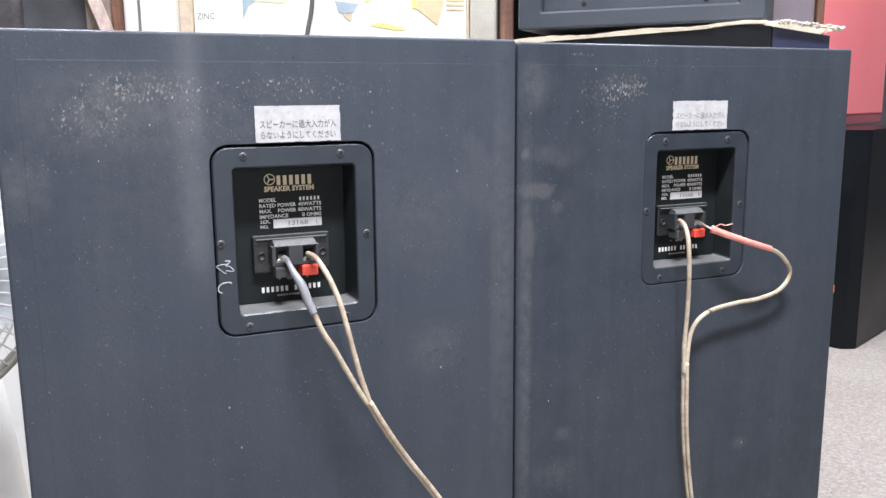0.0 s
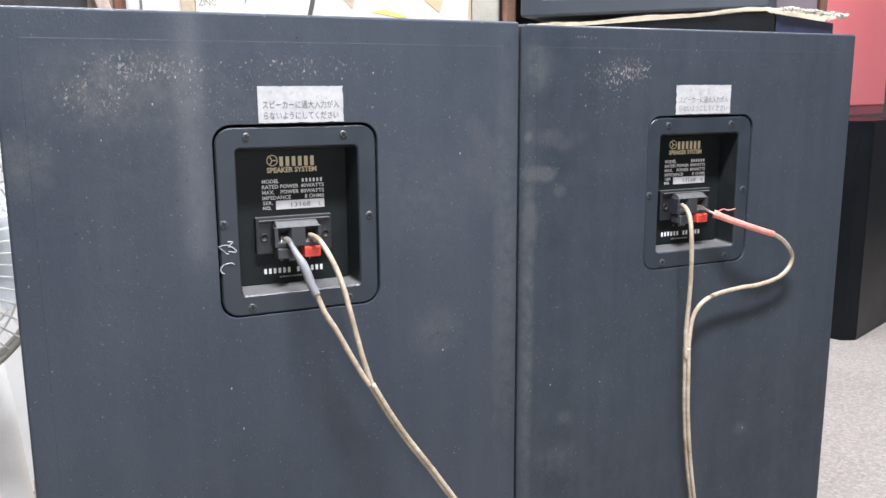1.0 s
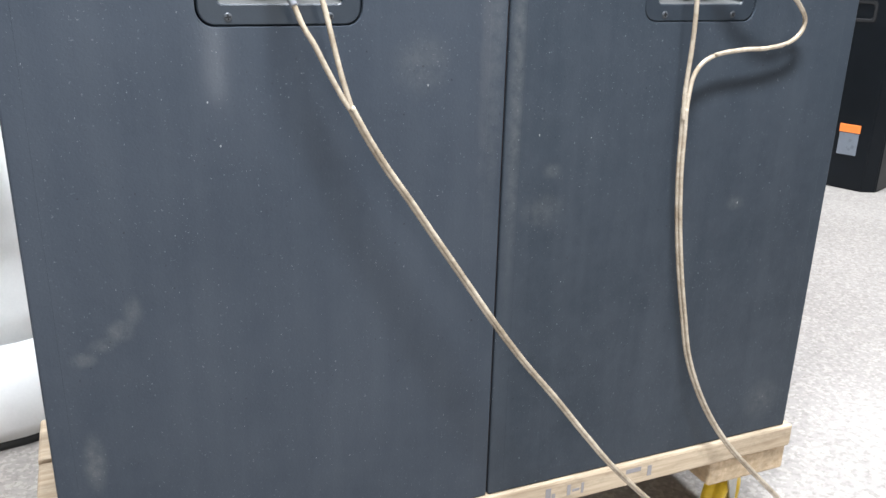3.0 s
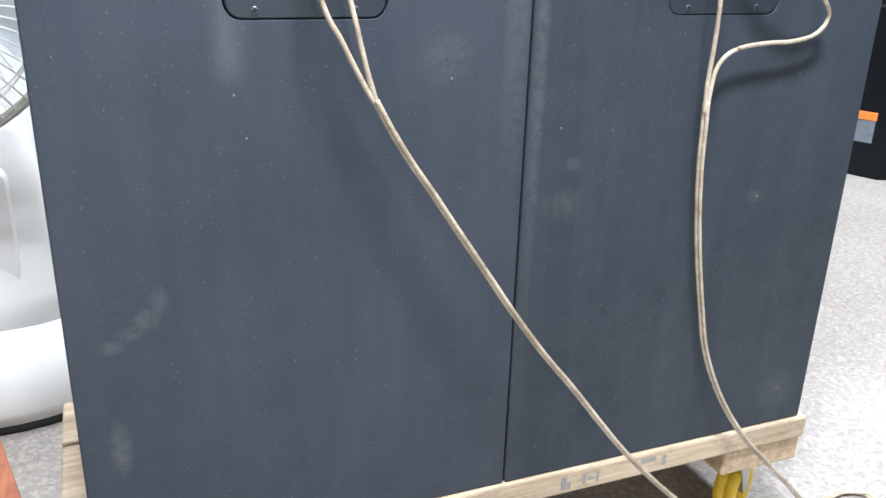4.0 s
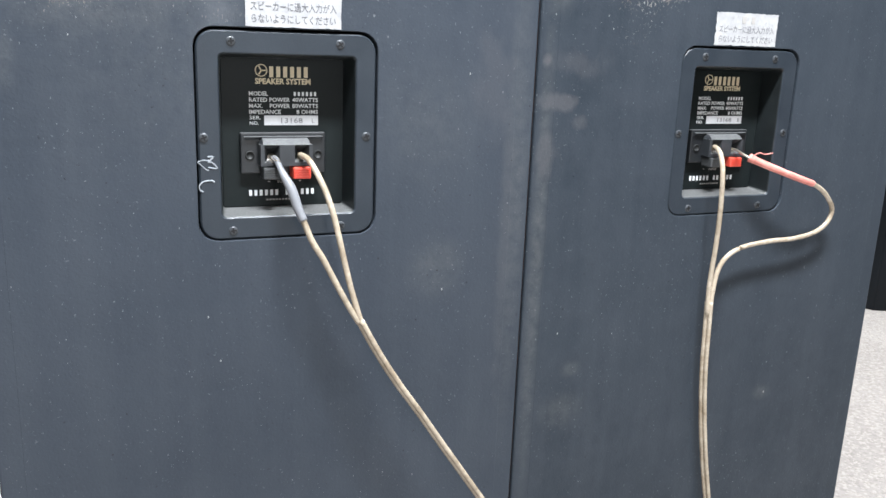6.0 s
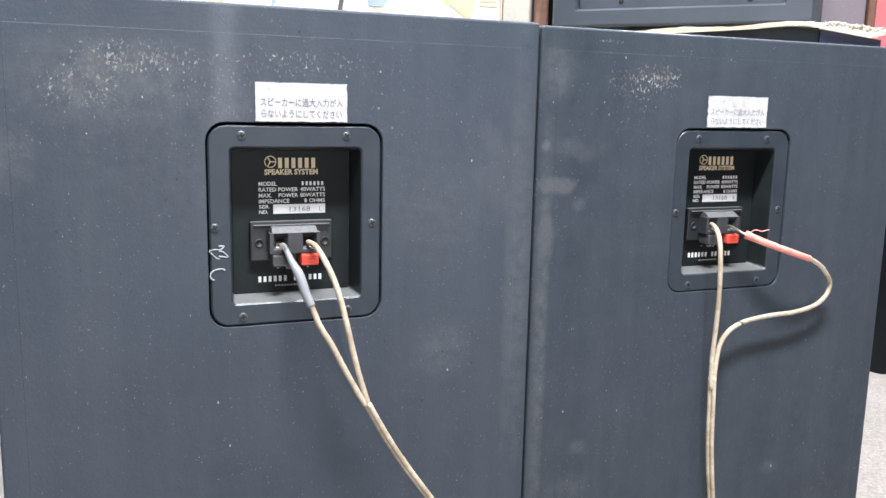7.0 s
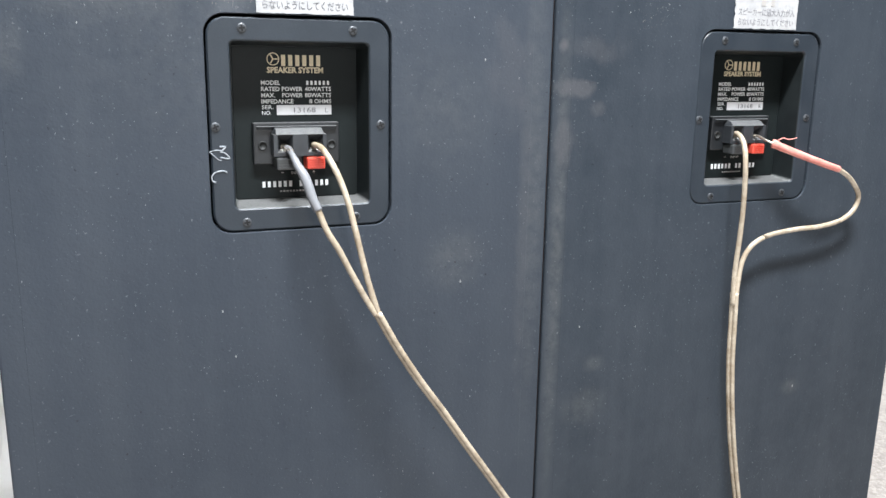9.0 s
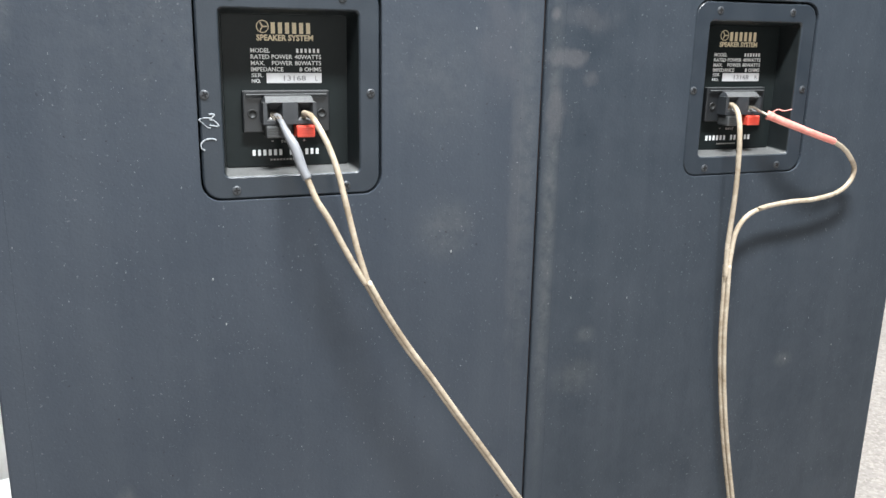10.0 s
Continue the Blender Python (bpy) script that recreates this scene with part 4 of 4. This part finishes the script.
tagged(part("power_cable", turned(tube(spline([(-0.225, 1.388, 0.60), (-0.214, 1.389, 0.75), (-0.203, 1.390, 0.83), (-0.192, 1.390, 0.89), (-0.186, 1.391, 1.03), (-0.185, 1.391, 1.20), (-0.185, 1.391, 1.352), (-0.185, 1.45, 1.354)], 6), 0.0036, 8), VIEW_AXES), M_CORD, None, "", True), "thin dark grey cable hanging over the printed carton", "cable")
stand("grey_post", "grey painted metal post with scratches", "post", M_GREYPOST, 0.0585, 0.101, 1.385, 1.44, 0.0, 1.7)
stand("brown_post", "dark brown wooden post", "post", M_BROWN, 0.1065, 0.128, 1.375, 1.45, 0.0, 1.7)
stand("white_board", "white board leaning upright behind the loudspeakers", "board", M_POSTER, -0.478, -0.4085, 1.42, 1.45, 0.0, 1.5)
tagged(part("white_pole", turned(tube([Vector((-0.489, 1.41, 0)), Vector((-0.489, 1.41, 1.7))], 0.0105, 16), VIEW_AXES), M_FAN, None, "", True), "white painted round pole", "pole")
stand("brown_board", "brown wooden board standing upright", "board", M_BROWN, -0.529, -0.502, 1.43, 1.46, 0.0, 1.4)
stand("beige_board", "pale pinkish beige board standing upright", "board", M_PINKISH, -0.575, -0.532, 1.44, 1.47, 0.0, 1.4)
stick = loops([[(-0.19 + dx, 1.300 + dy, 0.0) for dx, dy in ((-0.009, -0.006), (0.009, -0.006), (0.009, 0.006), (-0.009, 0.006))], [(-0.634 + dx, 1.446 + dy, 1.10) for dx, dy in ((-0.009, -0.006), (0.009, -0.006), (0.009, 0.006), (-0.009, 0.006))]], True, True)
tagged(part("wooden_stick", turned(stick, VIEW_AXES), M_PALE_STICK), "pale pinkish wooden stick leaning behind the loudspeakers", "stick")
stand("slate_panel", "dark slate-grey glossy panel on a white cabinet", "panel", M_SLATE, -0.688, -0.578, 1.46, 1.50, 0.831, 1.4)
stand("white_cabinet", "low white storage cabinet behind the fan", "cabinet", M_FAN, -1.30, -0.578, 1.44, 1.80, 0.0, 0.830)
stand("grey_box", "dull grey box on the white cabinet", "box", M_DULL, -0.76, -0.691, 1.48, 1.60, 0.831, 1.2)
stand("beige_carton", "small brown cardboard carton on the floor", "carton", M_CARD, -0.60, -0.38, 1.16, 1.34, 0.0, 0.16)
# top slanted up to the sheet; black front replaces the shaded gap
black = loops([[(x, 1.128, z) for x, z in ((0.105, 0.0), (0.443, 0.0), (0.443, 0.8192), (0.405, 0.8192), (0.105, 0.7985))], [(x, 1.36, z) for x, z in ((0.105, 0.0), (0.443, 0.0), (0.443, 0.8192), (0.405, 0.8192), (0.105, 0.7985))]], True, True)
tagged(part("black_box", turned(black, VIEW_AXES), M_BLACKCAB), "black box, top slanted to fill the dark gap under cardboard", "box")
navy = ((0.4455, 0.0), (0.521, 0.0), (0.521, 0.806), (0.4455, 0.8185))
tagged(part("navy_box", turned(loops([[(x, y, z) for x, z in navy] for y in (1.130, 1.37)], True, True), VIEW_AXES), M_NAVY), "dark navy blue box under a torn cardboard sheet", "box")
stand("mauve_box", "tall mauve-grey box standing behind other boxes", "box", M_MAUVE, 0.465, 0.618, 1.40, 1.55, 0.0, 1.2)
stand("brown_strip", "thin brown wooden strip beside a box", "strip", M_BROWN, 0.6185, 0.631, 1.392, 1.44, 0.0, 1.2)
# added backing, so that the gap under the sheet looks dark
stand("dark_backing", "added dark backing that keeps the gap above boxes black", "board", M_BLACKCAB, 0.132, 0.460, 1.58, 1.60, 0.0, 1.0)


# torn cardboard sheet, sagging and frayed along its front edge
sheet = thing("cardboard_sheet", "torn corrugated cardboard sheet lying on boxes", "cardboard", VIEW_AXES)
rng = random.Random(4)
nx, ny = 60, 14
sb = bmesh.new()


def sheet_z(u, v):
    """Height of the sheet, shaped to fit the camera's view: it rises, then drops at its torn corner."""
    return 0.8040 + 0.021 * min(1, u * 1.36) - 0.010 * max(0.0, u - 0.84) / 0.16 + 0.0012 * math.sin(u * 20) * (1 - v)


grid = []
for j in range(ny + 1):
    v = j / ny
    rowv = []
    for i in range(nx + 1):
        u = i / nx
        x = 0.103 + u * 0.424 + v * 0.06 * u
        y = 1.12 - 0.004 * u + v * (0.40 - 0.15 * u)
        z = sheet_z(u, v)
        if i == nx:
            z -= 0.002 * v
        if j == 0:
            y += rng.uniform(-0.004, 0.004)
            z += rng.uniform(-0.0006, 0.0006)
        if i == nx:
            x += rng.uniform(-0.005, 0.005)
            z += rng.uniform(-0.003, 0.002)
        rowv.append(sb.verts.new((x, y, z)))
    grid.append(rowv)
for j in range(ny):
    for i in range(nx):
        sb.faces.new((grid[j][i], grid[j][i + 1], grid[j + 1][i + 1], grid[j + 1][i]))
bmesh.ops.solidify(sb, geom=sb.faces[:], thickness=0.0045)
part("sheet", sb, M_TORN, sheet)
fb = bmesh.new()
for k in range(230):
    u = 1.0 - 0.19 * rng.random() if k < 190 else 1.0
    v = 0.0 if k < 190 else rng.uniform(0.0, 0.12)
    x = 0.103 + u * 0.424 + v * 0.06 * u + rng.uniform(-0.004, 0.005)
    y = 1.12 - 0.004 * u + v * (0.40 - 0.15 * u) - rng.uniform(0.0, 0.004)
    z = sheet_z(u, v) + rng.uniform(-0.0035, 0.0012)
    c = bmesh.new()
    bmesh.ops.create_icosphere(c, subdivisions=1, radius=rng.uniform(0.0008, 0.0020))
    for w in c.verts:
        w.co = Vector((w.co.x * rng.uniform(0.8, 2.4), w.co.y * rng.uniform(0.6, 1.8), w.co.z * rng.uniform(0.25, 0.9)))
    join(fb, turned(c, pose(x, y, z, rng.uniform(-30, 30), rng.uniform(-40, 40), rng.uniform(0, 180))))
part("frayed_edge", fb, M_FRAY, sheet, "pale frayed paper edge")

# black framed cabinet standing on the sheet
FR = VIEW_AXES @ pose(0.127, 1.30, 0, 0, 0, -23.6)
framed = thing("framed_cabinet", "black cabinet with recessed panel standing on cardboard", "cabinet", FR)
W, Z0, Z1 = 0.350, 0.8295, 1.30
fw = 0.034
of = lambda e, y: at_y(rr(W / 2, (Z0 + Z1) / 2, W / 2 - e, (Z1 - Z0) / 2 - e, 0.004, 3), y)
nf = lambda e, y: at_y(rr(W / 2, (Z0 + Z1) / 2 - 0.002, W / 2 - fw - e, (Z1 - Z0) / 2 - 0.024 - e, 0.002, 3), y)
part("frame", loops([of(0, 0.22), of(0, 0.003), of(0.003, 0.0), nf(0, 0.0), nf(0.003, 0.004), nf(0.003, 0.012)], True, False), M_SHELL, framed)
part("panel", loops([nf(0.0035, 0.0118), nf(0.0035, 0.0105)], False, True), M_SHELL, framed, "recessed black panel")
for hx, hz in ((0.098, 0.864), (0.270, 0.862), (0.050, 0.89)):
    # raised near-black disc stands in for the shade in a hole
    part("hole", turned(lathe([(0.0036, 0), (0.0036, 0.0008), (0.002, 0.0012)], 12), pose(hx, 0.0105, hz, 90)), M_DARK, framed, "raised dark disc painted as a screw hole's shade")
